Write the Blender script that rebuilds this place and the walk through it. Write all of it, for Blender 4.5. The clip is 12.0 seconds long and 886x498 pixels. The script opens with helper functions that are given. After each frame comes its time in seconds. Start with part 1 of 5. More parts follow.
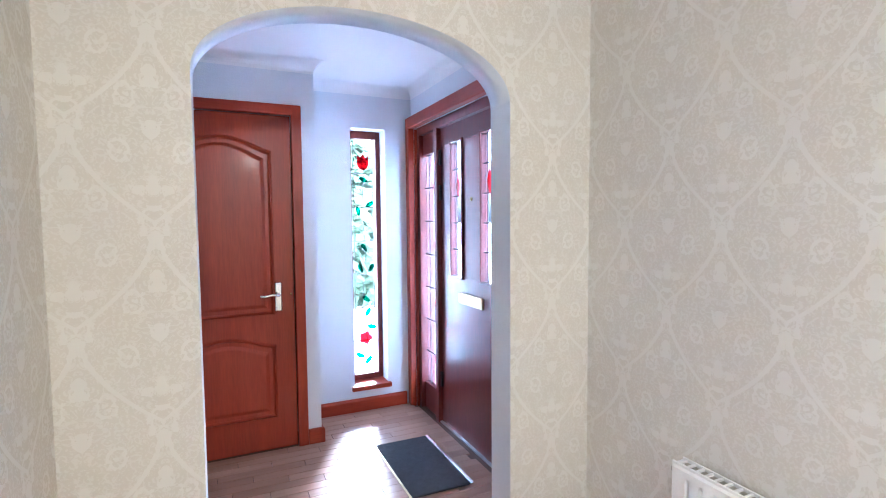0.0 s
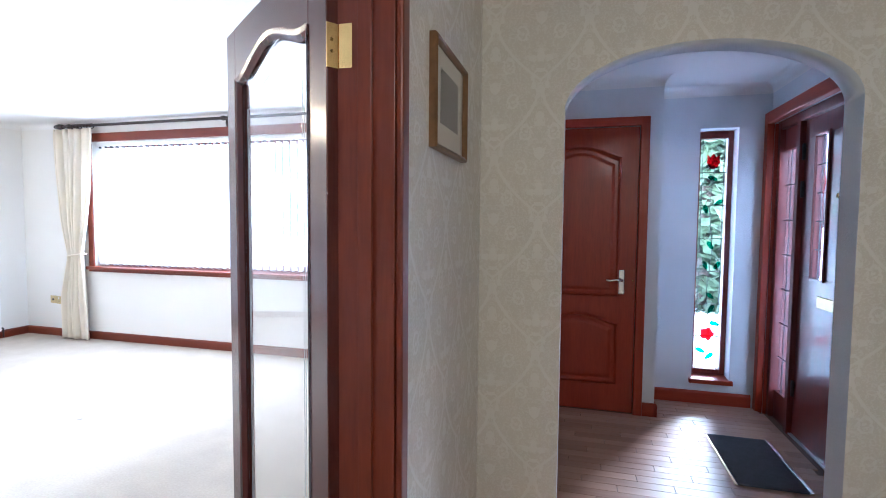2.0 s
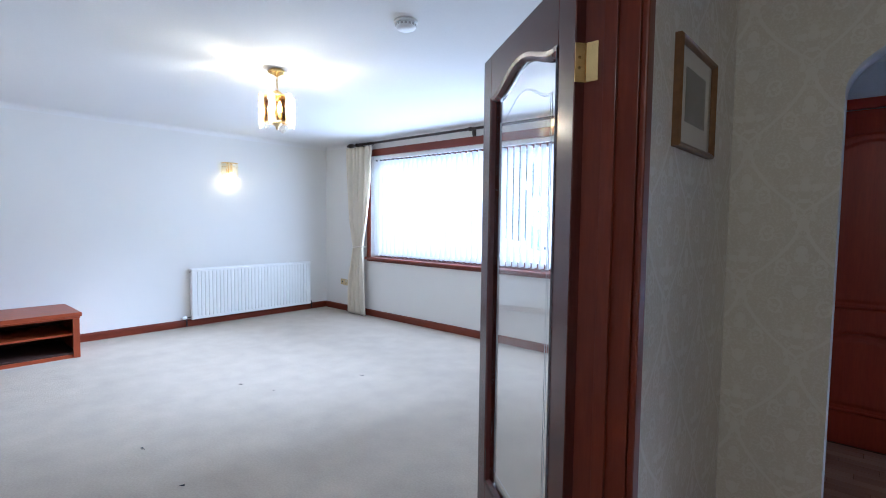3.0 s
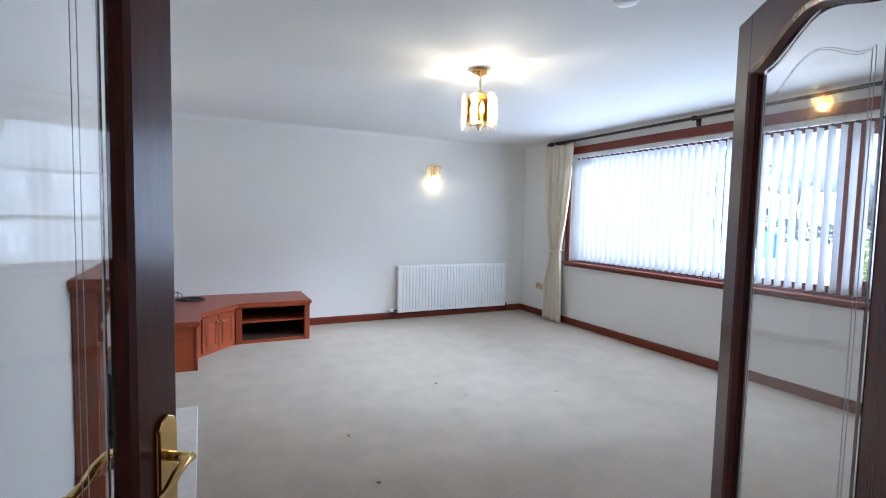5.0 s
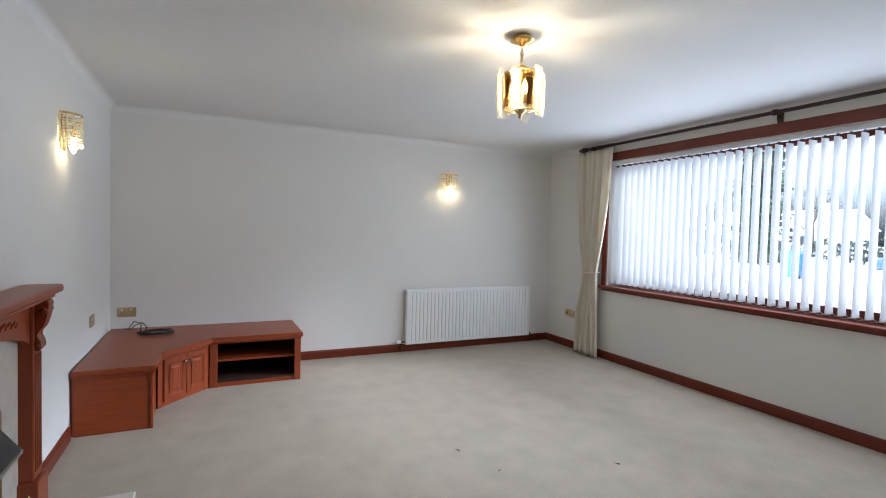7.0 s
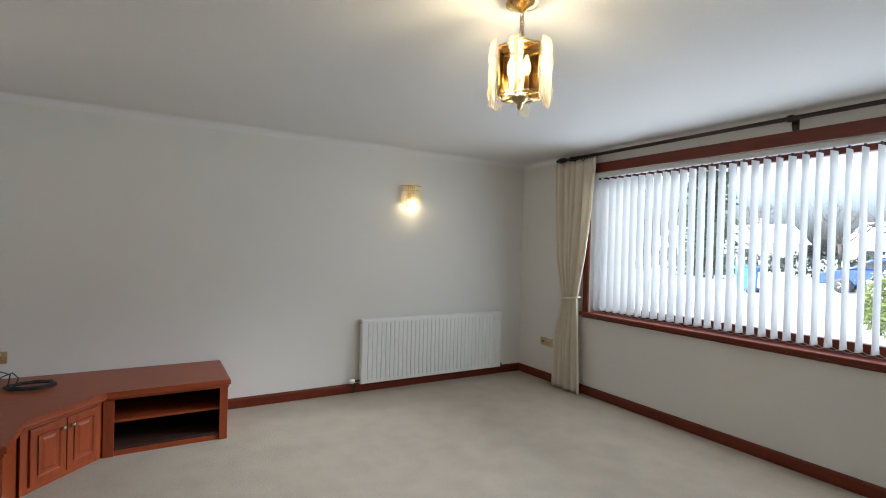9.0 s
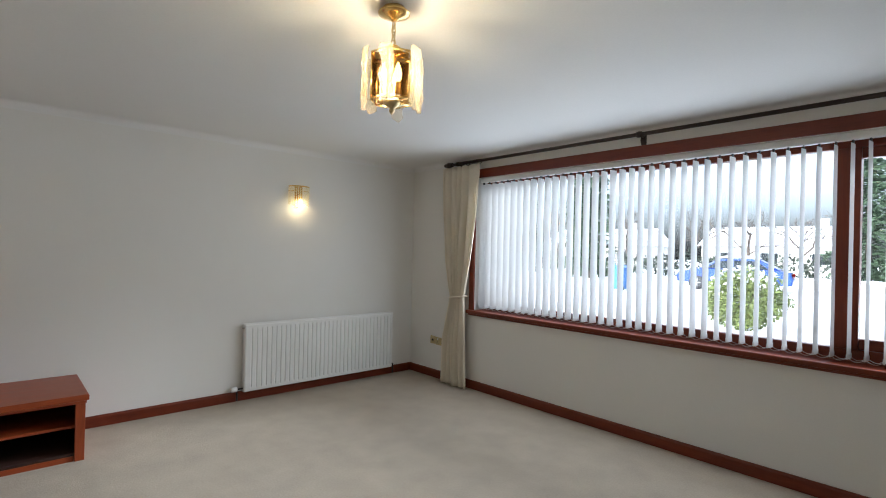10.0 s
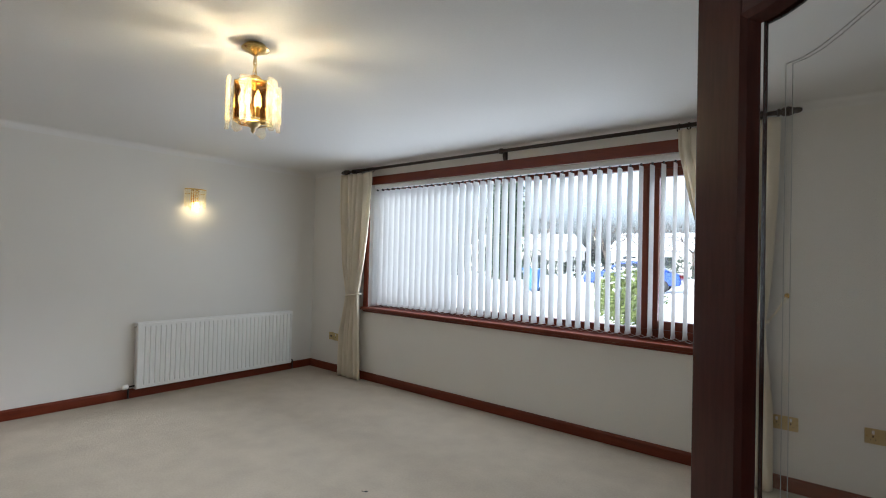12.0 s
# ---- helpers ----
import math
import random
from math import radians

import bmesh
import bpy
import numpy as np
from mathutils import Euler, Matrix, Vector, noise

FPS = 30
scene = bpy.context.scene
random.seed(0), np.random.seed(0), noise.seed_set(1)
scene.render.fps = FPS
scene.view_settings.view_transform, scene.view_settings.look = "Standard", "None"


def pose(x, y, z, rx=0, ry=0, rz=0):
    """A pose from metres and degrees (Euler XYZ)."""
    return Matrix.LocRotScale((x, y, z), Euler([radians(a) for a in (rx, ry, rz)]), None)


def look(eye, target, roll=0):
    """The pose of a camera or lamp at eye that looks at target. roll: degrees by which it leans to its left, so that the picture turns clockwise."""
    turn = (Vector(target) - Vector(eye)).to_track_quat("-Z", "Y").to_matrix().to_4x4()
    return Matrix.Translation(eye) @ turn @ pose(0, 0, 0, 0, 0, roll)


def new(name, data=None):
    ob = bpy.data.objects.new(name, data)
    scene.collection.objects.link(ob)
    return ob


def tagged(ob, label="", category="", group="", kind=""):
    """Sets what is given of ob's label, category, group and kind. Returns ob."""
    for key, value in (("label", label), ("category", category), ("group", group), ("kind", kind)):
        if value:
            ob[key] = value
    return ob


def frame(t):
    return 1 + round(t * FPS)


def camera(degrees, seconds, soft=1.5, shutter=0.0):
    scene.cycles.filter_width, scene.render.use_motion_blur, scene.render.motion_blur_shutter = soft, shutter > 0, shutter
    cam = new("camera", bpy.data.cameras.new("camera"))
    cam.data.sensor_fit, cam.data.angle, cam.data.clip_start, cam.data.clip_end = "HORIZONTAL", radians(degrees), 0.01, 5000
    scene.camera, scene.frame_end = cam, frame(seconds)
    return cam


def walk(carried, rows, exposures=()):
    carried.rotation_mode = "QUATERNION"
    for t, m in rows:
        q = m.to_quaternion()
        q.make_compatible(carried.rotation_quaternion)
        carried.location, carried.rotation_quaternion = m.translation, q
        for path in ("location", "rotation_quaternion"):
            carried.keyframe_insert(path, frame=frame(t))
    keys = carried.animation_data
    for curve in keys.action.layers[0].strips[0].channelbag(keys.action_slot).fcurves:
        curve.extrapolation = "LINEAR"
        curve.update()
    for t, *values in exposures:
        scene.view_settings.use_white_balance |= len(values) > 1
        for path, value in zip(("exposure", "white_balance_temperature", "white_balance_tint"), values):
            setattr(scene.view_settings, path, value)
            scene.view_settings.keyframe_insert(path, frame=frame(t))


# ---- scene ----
import functools

cam = camera(84.1, 12.0, soft=1.0)
PATH = [
    (0, (0.158, 0.158, 1.372), (0.984, 1.975, 1.253), -0.5),
    (0.5, (0.118, 0.012, 1.356), (0.784, 1.895, 1.249), -0.2),
    (1, (0.11, -0.149, 1.344), (0.503, 1.809, 1.24), -0.0),
    (1.5, (0.121, -0.259, 1.346), (0.107, 1.738, 1.237), 0.3),
    (2, (0.159, -0.393, 1.336), (-0.366, 1.533, 1.222), 0.5),
    (2.5, (0.197, -0.494, 1.328), (-0.789, 1.243, 1.213), 0.8),
    (3, (0.207, -0.558, 1.325), (-1.114, 0.938, 1.205), 0.7),
    (3.5, (0.213, -0.558, 1.319), (-1.363, 0.668, 1.196), 1.2),
    (5.5, (-0.19, -0.364, 1.358), (-1.985, 0.507, 1.223), 1.3),
    (6, (-0.409, -0.297, 1.352), (-2.206, 0.571, 1.23), 1.4),
    (6.5, (-0.649, -0.207, 1.361), (-2.452, 0.654, 1.274), 1.4),
    (7, (-0.865, -0.147, 1.35), (-2.669, 0.713, 1.279), 1.5),
    (9, (-1.551, 0.109, 1.422), (-3.271, 1.13, 1.405), 1.6),
    (9.5, (-1.504, 0.137, 1.406), (-3.122, 1.312, 1.407), 1.3),
    (10, (-1.431, 0.151, 1.406), (-2.911, 1.496, 1.413), 1.4),
    (10.5, (-1.319, 0.144, 1.391), (-2.685, 1.605, 1.405), 1.4),
    (11, (-1.204, 0.135, 1.395), (-2.511, 1.649, 1.414), 1.4),
    (11.5, (-1.041, 0.124, 1.39), (-2.323, 1.659, 1.414), 1.5),
    (12, (-0.84, 0.091, 1.379), (-2.11, 1.636, 1.411), 1.4),
]
EXPOSURES = [(0.0, 6.65, 4600, 11), (1.5, 6.4, 4600, 11), (2.0, 5.35, 4650, 10), (2.5, 4.5, 4500, 9), (3.7, 4.1, 4450, 9),
             (5.5, 3.65, 4950, 8), (7.0, 3.35, 5200, 8), (9.0, 3.1, 5500, 5), (12.0, 2.95, 5500, 5)]
walk(cam, [(t, look(eye, target, roll)) for t, eye, target, roll in PATH], EXPOSURES)

# ---- world and sun: overcast winter day ----
world = bpy.data.worlds.new("world")
scene.world = world
world.use_nodes = True
wn = world.node_tree.nodes
sky = wn.new("ShaderNodeTexSky")
sky.sky_type, sky.sun_disc = "NISHITA", False
sky.sun_elevation, sky.sun_rotation = radians(24), radians(200)
sky.air_density, sky.dust_density, sky.ozone_density = 0.8, 7.0, 0.6
wn["Background"].inputs["Strength"].default_value = 0.085
pale = wn.new("ShaderNodeHueSaturation")
pale.inputs["Saturation"].default_value = 0.4
world.node_tree.links.new(sky.outputs[0], pale.inputs["Color"])
world.node_tree.links.new(pale.outputs[0], wn["Background"].inputs["Color"])
sun = new("sun", bpy.data.lights.new("sun", "SUN"))
sun.data.energy, sun.data.angle, sun.data.color = 0.7, radians(20), (1.0, 0.97, 0.93)
sun.matrix_world = pose(0, 0, 30, 66, 0, 160)


def bulb_light(name, x, y, z, watts, radius=0.03, color=(1.0, 0.72, 0.36)):
    lamp = new(name, bpy.data.lights.new(name, "POINT"))
    lamp.data.energy, lamp.data.shadow_soft_size, lamp.data.color = watts, radius, color
    lamp.location = (x, y, z)
    return lamp


# the snow-lit sky's light in the opening of the wide window
for height in (1.06, 1.46, 1.86):
    window_sky = new("window_sky_light", bpy.data.lights.new("window_sky_light", "AREA"))
    window_sky.data.shape, window_sky.data.size, window_sky.data.size_y = "RECTANGLE", 3.3, 0.38
    window_sky.data.energy, window_sky.data.color = 1.1, (0.97, 0.95, 0.92)
    window_sky.matrix_world = pose(-3.23, 3.76, height, -74, 0, 0)
bulb_light("pendant_light", -3.027, 1.307, 2.07, 0.95, 0.025, (1.0, 0.74, 0.42))
# unseen lamp added overhead to brighten the hall
bulb_light("hall_fill_light", 0.62, -1.5, 2.27, 1.3, 0.09, (1.0, 0.80, 0.53))
bulb_light("sconce_light", -5.865, 2.33, 1.79, 0.10, 0.02)
bulb_light("sconce_light", -4.42, -0.825, 1.765, 0.10, 0.02)


# ---- materials ----
def material(name, color, rough=0.5, metal=0.0, spread=0.12, scale=8.0, stretch=(1, 1, 1), fine=120.0, bump=0.0, bump_scale=0.0,
             coat=0.0, spec=0.5, darker=None):
    """A Principled material whose colour varies by a broad and a fine noise, with optional relief."""
    m = bpy.data.materials.new(name)
    m.use_nodes = True
    nt = m.node_tree
    b = nt.nodes["Principled BSDF"]
    b.inputs["Roughness"].default_value, b.inputs["Metallic"].default_value = rough, metal
    b.inputs["Coat Weight"].default_value, b.inputs["Specular IOR Level"].default_value = coat, spec
    b.inputs["Coat Roughness"].default_value = 0.12
    tc, mp = nt.nodes.new("ShaderNodeTexCoord"), nt.nodes.new("ShaderNodeMapping")
    mp.inputs["Scale"].default_value = stretch
    nt.links.new(tc.outputs["Object"], mp.inputs["Vector"])
    n1, n2 = nt.nodes.new("ShaderNodeTexNoise"), nt.nodes.new("ShaderNodeTexNoise")
    n1.inputs["Scale"].default_value, n1.inputs["Detail"].default_value = scale, 4
    n2.inputs["Scale"].default_value, n2.inputs["Detail"].default_value = fine, 3
    nt.links.new(mp.outputs[0], n1.inputs["Vector"])
    nt.links.new(mp.outputs[0], n2.inputs["Vector"])
    add = nt.nodes.new("ShaderNodeMath")
    add.operation = "ADD"
    nt.links.new(n1.outputs["Fac"], add.inputs[0])
    nt.links.new(n2.outputs["Fac"], add.inputs[1])
    ramp = nt.nodes.new("ShaderNodeMapRange")
    ramp.inputs["From Min"].default_value, ramp.inputs["From Max"].default_value = 0.65, 1.35
    nt.links.new(add.outputs[0], ramp.inputs["Value"])
    mix = nt.nodes.new("ShaderNodeMix")
    mix.data_type = "RGBA"
    low = darker or [c * (1 - spread) for c in color]
    mix.inputs["A"].default_value, mix.inputs["B"].default_value = (*low, 1), (*[min(1, c * (1 + spread)) for c in color], 1)
    nt.links.new(ramp.outputs[0], mix.inputs["Factor"])
    nt.links.new(mix.outputs["Result"], b.inputs["Base Color"])
    rr = nt.nodes.new("ShaderNodeMapRange")
    rr.inputs["To Min"].default_value, rr.inputs["To Max"].default_value = max(0.02, rough * 0.85), min(1, rough * 1.15)
    nt.links.new(n1.outputs["Fac"], rr.inputs["Value"])
    nt.links.new(rr.outputs[0], b.inputs["Roughness"])
    if bump:
        n3, bp = nt.nodes.new("ShaderNodeTexNoise"), nt.nodes.new("ShaderNodeBump")
        n3.inputs["Scale"].default_value, n3.inputs["Detail"].default_value = bump_scale or fine, 4
        bp.inputs["Strength"].default_value, bp.inputs["Distance"].default_value = bump, 0.004
        nt.links.new(mp.outputs[0], n3.inputs["Vector"])
        nt.links.new(n3.outputs["Fac"], bp.inputs["Height"])
        nt.links.new(bp.outputs[0], b.inputs["Normal"])
    return m


def wallpaper(name, color, raised, axis):
    """Cream damask paper: ogee trellis of satin bands with mirrored scrolls; axis is the wall's run, 0 for x and 1 for y."""
    m = material(name, color, 0.6, spread=0.03, scale=2.0, fine=300.0)
    nt = m.node_tree
    b = nt.nodes["Principled BSDF"]

    def node(kind, op=None, **values):
        n = nt.nodes.new(kind)
        if op:
            n.operation = op
        return n

    def maths(op, a, c=None):
        n = node("ShaderNodeMath", op)
        for k, v in enumerate((a, c)):
            if v is None:
                continue
            if isinstance(v, (int, float)):
                n.inputs[k].default_value = v
            else:
                nt.links.new(v, n.inputs[k])
        return n.outputs[0]

    tc, sep = node("ShaderNodeTexCoord"), node("ShaderNodeSeparateXYZ")
    nt.links.new(tc.outputs["Object"], sep.inputs[0])
    u = maths("MULTIPLY", sep.outputs[axis], 1 / 0.375)
    v = maths("MULTIPLY", sep.outputs[2], 1 / 0.274)
    # half-drop cell, mirrored about its middle; gx and gz run in metres from the lower knot
    row = maths("FLOOR", v)
    shift = maths("MULTIPLY", maths("MODULO", maths("ABSOLUTE", row), 2.0), 0.5)
    cu = maths("ABSOLUTE", maths("SUBTRACT", maths("FRACT", maths("ADD", u, shift)), 0.5))
    fv = maths("FRACT", v)
    comb = node("ShaderNodeCombineXYZ")
    nt.links.new(maths("MULTIPLY", cu, 1.4), comb.inputs[0])
    nt.links.new(fv, comb.inputs[1])

    def noisy(scale, warp):
        n = node("ShaderNodeTexNoise")
        n.inputs["Scale"].default_value, n.inputs["Detail"].default_value, n.inputs["Distortion"].default_value = scale, 2.0, warp
        nt.links.new(comb.outputs[0], n.inputs["Vector"])
        return n.outputs["Fac"]
    edge = maths("MULTIPLY", maths("SUBTRACT", noisy(15.0, 0.6), 0.5), 0.045)
    gx, gz = maths("ADD", maths("MULTIPLY", cu, 0.43), edge), maths("ADD", maths("MULTIPLY", fv, 0.31), edge)

    def reach(x, z, tall=1.0):
        return maths("SQRT", maths("ADD", maths("POWER", maths("ABSOLUTE", maths("SUBTRACT", gx, x)), 2.0),
                                   maths("POWER", maths("ABSOLUTE", maths("MULTIPLY", maths("SUBTRACT", gz, z), tall)), 2.0)))

    def ring(x, z, radius, width):
        return maths("LESS_THAN", maths("ABSOLUTE", maths("SUBTRACT", reach(x, z, 0.8), radius)), width)

    def most(*items):
        return functools.reduce(lambda p, q: maths("MAXIMUM", p, q), items)
    rest = maths("SUBTRACT", 1.0, maths("MULTIPLY", gz, 1 / 0.31))
    arc = maths("MULTIPLY", maths("SUBTRACT", 1.0, maths("MULTIPLY", rest, rest)), 0.215)
    band = maths("LESS_THAN", maths("ABSOLUTE", maths("SUBTRACT", gx, arc)), 0.0085)
    knots = most(ring(0.0, 0.0, 0.036, 0.0075), ring(0.215, 0.31, 0.036, 0.0075))
    roses = most(ring(0.085, 0.215, 0.024, 0.005), maths("LESS_THAN", reach(0.085, 0.215), 0.009), ring(0.15, 0.07, 0.026, 0.005), maths("LESS_THAN", reach(0.15, 0.07), 0.009))
    blobs = most(maths("LESS_THAN", reach(0.0, 0.285, 0.7), 0.022), maths("LESS_THAN", reach(0.0, 0.115, 0.6), 0.02), maths("LESS_THAN", reach(0.04, 0.10, 1.4), 0.022), maths("LESS_THAN", reach(0.215, 0.13, 0.6), 0.022))
    fine_leaf = maths("GREATER_THAN", noisy(15.0, 2.2), 0.535)
    motif = maths("MINIMUM", 1.0, maths("ADD", most(band, knots, roses, blobs), maths("MULTIPLY", fine_leaf, 0.7)))
    mix = node("ShaderNodeMix")
    mix.data_type = "RGBA"
    old = b.inputs["Base Color"].links[0].from_socket
    mix.inputs["B"].default_value = (*raised, 1)
    nt.links.new(old, mix.inputs["A"])
    nt.links.new(motif, mix.inputs["Factor"])
    nt.links.new(mix.outputs["Result"], b.inputs["Base Color"])
    nt.links.new(maths("SUBTRACT", 0.62, maths("MULTIPLY", motif, 0.25)), b.inputs["Roughness"])
    bp = node("ShaderNodeBump")
    bp.inputs["Strength"].default_value, bp.inputs["Distance"].default_value = 0.35, 0.002
    nt.links.new(motif, bp.inputs["Height"])
    nt.links.new(bp.outputs[0], b.inputs["Normal"])
    return m


def glass(name, tint=(1, 1, 1), gloss=0.03, rough=0.02, wavy=0.0, milky=0.0):
    """A thin pane: straight view through, with Fresnel gloss."""
    m = bpy.data.materials.new(name)
    m.use_nodes = True
    nt = m.node_tree
    nt.nodes.remove(nt.nodes["Principled BSDF"])
    t, g, mx, fr = (nt.nodes.new(k) for k in ("ShaderNodeBsdfTransparent", "ShaderNodeBsdfGlossy", "ShaderNodeMixShader", "ShaderNodeLayerWeight"))
    t.inputs["Color"].default_value = (*tint, 1)
    g.inputs["Roughness"].default_value = rough
    fr.inputs["Blend"].default_value = 0.5
    pw, ma = nt.nodes.new("ShaderNodeMath"), nt.nodes.new("ShaderNodeMath")
    pw.operation, ma.operation = "POWER", "MULTIPLY_ADD"
    pw.inputs[1].default_value, ma.inputs[1].default_value, ma.inputs[2].default_value = 5.0, 0.75, gloss
    nt.links.new(fr.outputs["Facing"], pw.inputs[0])
    nt.links.new(pw.outputs[0], ma.inputs[0])
    if wavy:
        nz, bp = nt.nodes.new("ShaderNodeTexNoise"), nt.nodes.new("ShaderNodeBump")
        nz.inputs["Scale"].default_value = 45
        bp.inputs["Strength"].default_value, bp.inputs["Distance"].default_value = wavy, 0.01
        nt.links.new(nz.outputs["Fac"], bp.inputs["Height"])
        nt.links.new(bp.outputs[0], g.inputs["Normal"])
        nt.links.new(bp.outputs[0], fr.inputs["Normal"])
    nt.links.new(ma.outputs[0], mx.inputs[0])
    nt.links.new(t.outputs[0], mx.inputs[1])
    nt.links.new(g.outputs[0], mx.inputs[2])
    nt.links.new(mx.outputs[0], nt.nodes["Material Output"].inputs["Surface"])
    if milky:
        df, m2 = nt.nodes.new("ShaderNodeBsdfTranslucent"), nt.nodes.new("ShaderNodeMixShader")
        df.inputs["Color"].default_value = (0.95, 0.92, 0.85, 1)
        m2.inputs[0].default_value = milky
        nt.links.new(mx.outputs[0], m2.inputs[1])
        nt.links.new(df.outputs[0], m2.inputs[2])
        nt.links.new(m2.outputs[0], nt.nodes["Material Output"].inputs["Surface"])
    return m


def cloth(name, color, through_share, spread=0.05, fine=400.0):
    """Woven cloth that lets some light through."""
    m = material(name, color, 0.9, spread=spread, scale=5, fine=fine, bump=0.15, bump_scale=500)
    nt = m.node_tree
    b, out = nt.nodes["Principled BSDF"], nt.nodes["Material Output"]
    tr, mx = nt.nodes.new("ShaderNodeBsdfTranslucent"), nt.nodes.new("ShaderNodeMixShader")
    tr.inputs["Color"].default_value = (*color, 1)
    mx.inputs[0].default_value = through_share
    nt.links.new(b.outputs[0], mx.inputs[1])
    nt.links.new(tr.outputs[0], mx.inputs[2])
    nt.links.new(mx.outputs[0], out.inputs["Surface"])
    return m


def emitter(name, color, strength):
    m = material(name, (0.9, 0.85, 0.7), 0.3)
    b = m.node_tree.nodes["Principled BSDF"]
    b.inputs["Emission Color"].default_value, b.inputs["Emission Strength"].default_value = (*color, 1), strength
    return m


def wood(name, color, along, rough=0.36, coat=0.06, darker=None):
    stretch = [14, 14, 14]
    stretch[along] = 1.2
    return material(name, color, rough, spread=0.12, scale=1.6, stretch=stretch, fine=9, bump=0.03, bump_scale=12, spec=0.35, coat=coat, darker=darker)


RED, RED_DARK = (0.29, 0.034, 0.010), (0.23, 0.026, 0.008)
WOOD_Z = wood("mahogany_upright", RED, 2, darker=RED_DARK)
WOOD_X = wood("mahogany_along_x", RED, 0, darker=RED_DARK)
WOOD_Y = wood("mahogany_along_y", RED, 1, darker=RED_DARK)
TRIM = (0.15, 0.026, 0.008), (0.11, 0.018, 0.006)
TRIM_X, TRIM_Y, TRIM_Z = (wood("dark_trim_" + n, TRIM[0], k, darker=TRIM[1]) for k, n in enumerate(("x", "y", "z")))
LEAF_Z = wood("leaf_mahogany_upright", (0.075, 0.015, 0.011), 2, 0.25, darker=(0.052, 0.010, 0.008))
LEAF_X = wood("leaf_mahogany_along", (0.075, 0.015, 0.011), 0, 0.25, darker=(0.052, 0.010, 0.008))
# cabinet wood blackened for the open shelves; their shade put into the colour
SHADOWY = wood("cabinet_wood_in_shade", (0.035, 0.014, 0.009), 1, 0.6, 0.0)
OAKY = wood("cabinet_wood", (0.27, 0.053, 0.013), 1, darker=(0.21, 0.039, 0.010))
OAKY_Z = wood("cabinet_wood_upright", (0.25, 0.048, 0.012), 2, darker=(0.19, 0.036, 0.010))
OAKY_X = wood("cabinet_wood_along_x", (0.27, 0.053, 0.013), 0, darker=(0.21, 0.039, 0.010))
DARKWOOD = wood("dark_pole_wood", (0.03, 0.018, 0.014), 0, 0.4, 0.1)
FRONT = wood("front_door_paint", (0.16, 0.03, 0.022), 2, 0.3, 0.2, darker=(0.11, 0.02, 0.016))
FRAME_GILT = material("gilt_wood", (0.17, 0.085, 0.032), 0.35, 0.3, spread=0.25, fine=60, bump=0.2)
BRASS = material("polished_brass", (0.80, 0.57, 0.22), 0.2, 1.0, spread=0.08, fine=40)
BRASS_DULL = material("brushed_brass", (0.62, 0.5, 0.27), 0.38, 1.0, spread=0.1, fine=200)
CHROME = material("chrome", (0.75, 0.75, 0.74), 0.15, 1.0, spread=0.05)
STEEL = material("dull_steel", (0.45, 0.44, 0.42), 0.35, 1.0, spread=0.1)
PAINT = material("off_white_wall_paint", (0.77, 0.755, 0.72), 0.75, spread=0.025, scale=1.1, fine=160, bump=0.12, bump_scale=220)
CEILING = material("white_ceiling_paint", (0.79, 0.785, 0.77), 0.85, spread=0.025, scale=0.9, fine=120, bump=0.12, bump_scale=160)
PAPER_X = wallpaper("damask_paper_x", (0.63, 0.59, 0.515), (0.705, 0.675, 0.61), 0)
PAPER_Y = wallpaper("damask_paper_y", (0.63, 0.59, 0.515), (0.705, 0.675, 0.61), 1)
PORCH = material("pale_porch_paper", (0.66, 0.69, 0.72), 0.7, spread=0.06, scale=3, fine=220, bump=0.5, bump_scale=150)
CARPET = material("beige_carpet", (0.44, 0.38, 0.305), 0.95, spread=0.11, scale=5.0, fine=90, bump=1.0, bump_scale=300, spec=0.1)
WHITE_METAL = material("white_radiator_enamel", (0.84, 0.84, 0.83), 0.3, spread=0.03, scale=4)
WHITE_PLASTIC = material("white_plastic", (0.8, 0.8, 0.79), 0.4, spread=0.03)
BLACK = material("black_metal", (0.02, 0.02, 0.021), 0.4, spread=0.3, fine=60, bump=0.2)
RUBBER = material("black_cable", (0.015, 0.015, 0.016), 0.45, spread=0.2)
MARBLE = material("cream_marble", (0.66, 0.62, 0.55), 0.22, spread=0.10, scale=3.5, fine=22, coat=0.2)
AGED_BRASS = material("aged_brass", (0.33, 0.2, 0.08), 0.38, 1.0, spread=0.2, fine=80)
COAL = material("coal", (0.03, 0.03, 0.032), 0.75, spread=0.5, fine=50, bump=1.0, bump_scale=60)
SLAT = cloth("blind_fabric", (0.78, 0.775, 0.76), 0.45)
CURTAIN = cloth("cream_curtain_cloth", (0.86, 0.795, 0.665), 0.28, 0.06)
PANE = glass("window_glass")
PANE_BEVEL = glass("bevelled_glass", (0.99, 0.99, 0.99), rough=0.01)
PANE_WAVY = glass("obscured_glass", (0.66, 0.69, 0.74), wavy=0.15, rough=0.06)
SMOKED = glass("smoked_glass", (0.66, 0.50, 0.26), rough=0.05)
ICE = glass("icicle_glass", (0.97, 0.94, 0.86), rough=0.1, wavy=0.8, milky=0.15)
RED_GLASS = glass("red_stained_glass", (0.72, 0.012, 0.05))
GREEN_GLASS = glass("green_stained_glass", (0.10, 0.55, 0.45))
LEAD = material("lead_came", (0.10, 0.10, 0.105), 0.5, 0.6)
BULB_WALL = emitter("lit_wall_bulb", (1.0, 0.74, 0.38), 1.3)
BULB = emitter("lit_bulb", (1.0, 0.76, 0.42), 3.2)
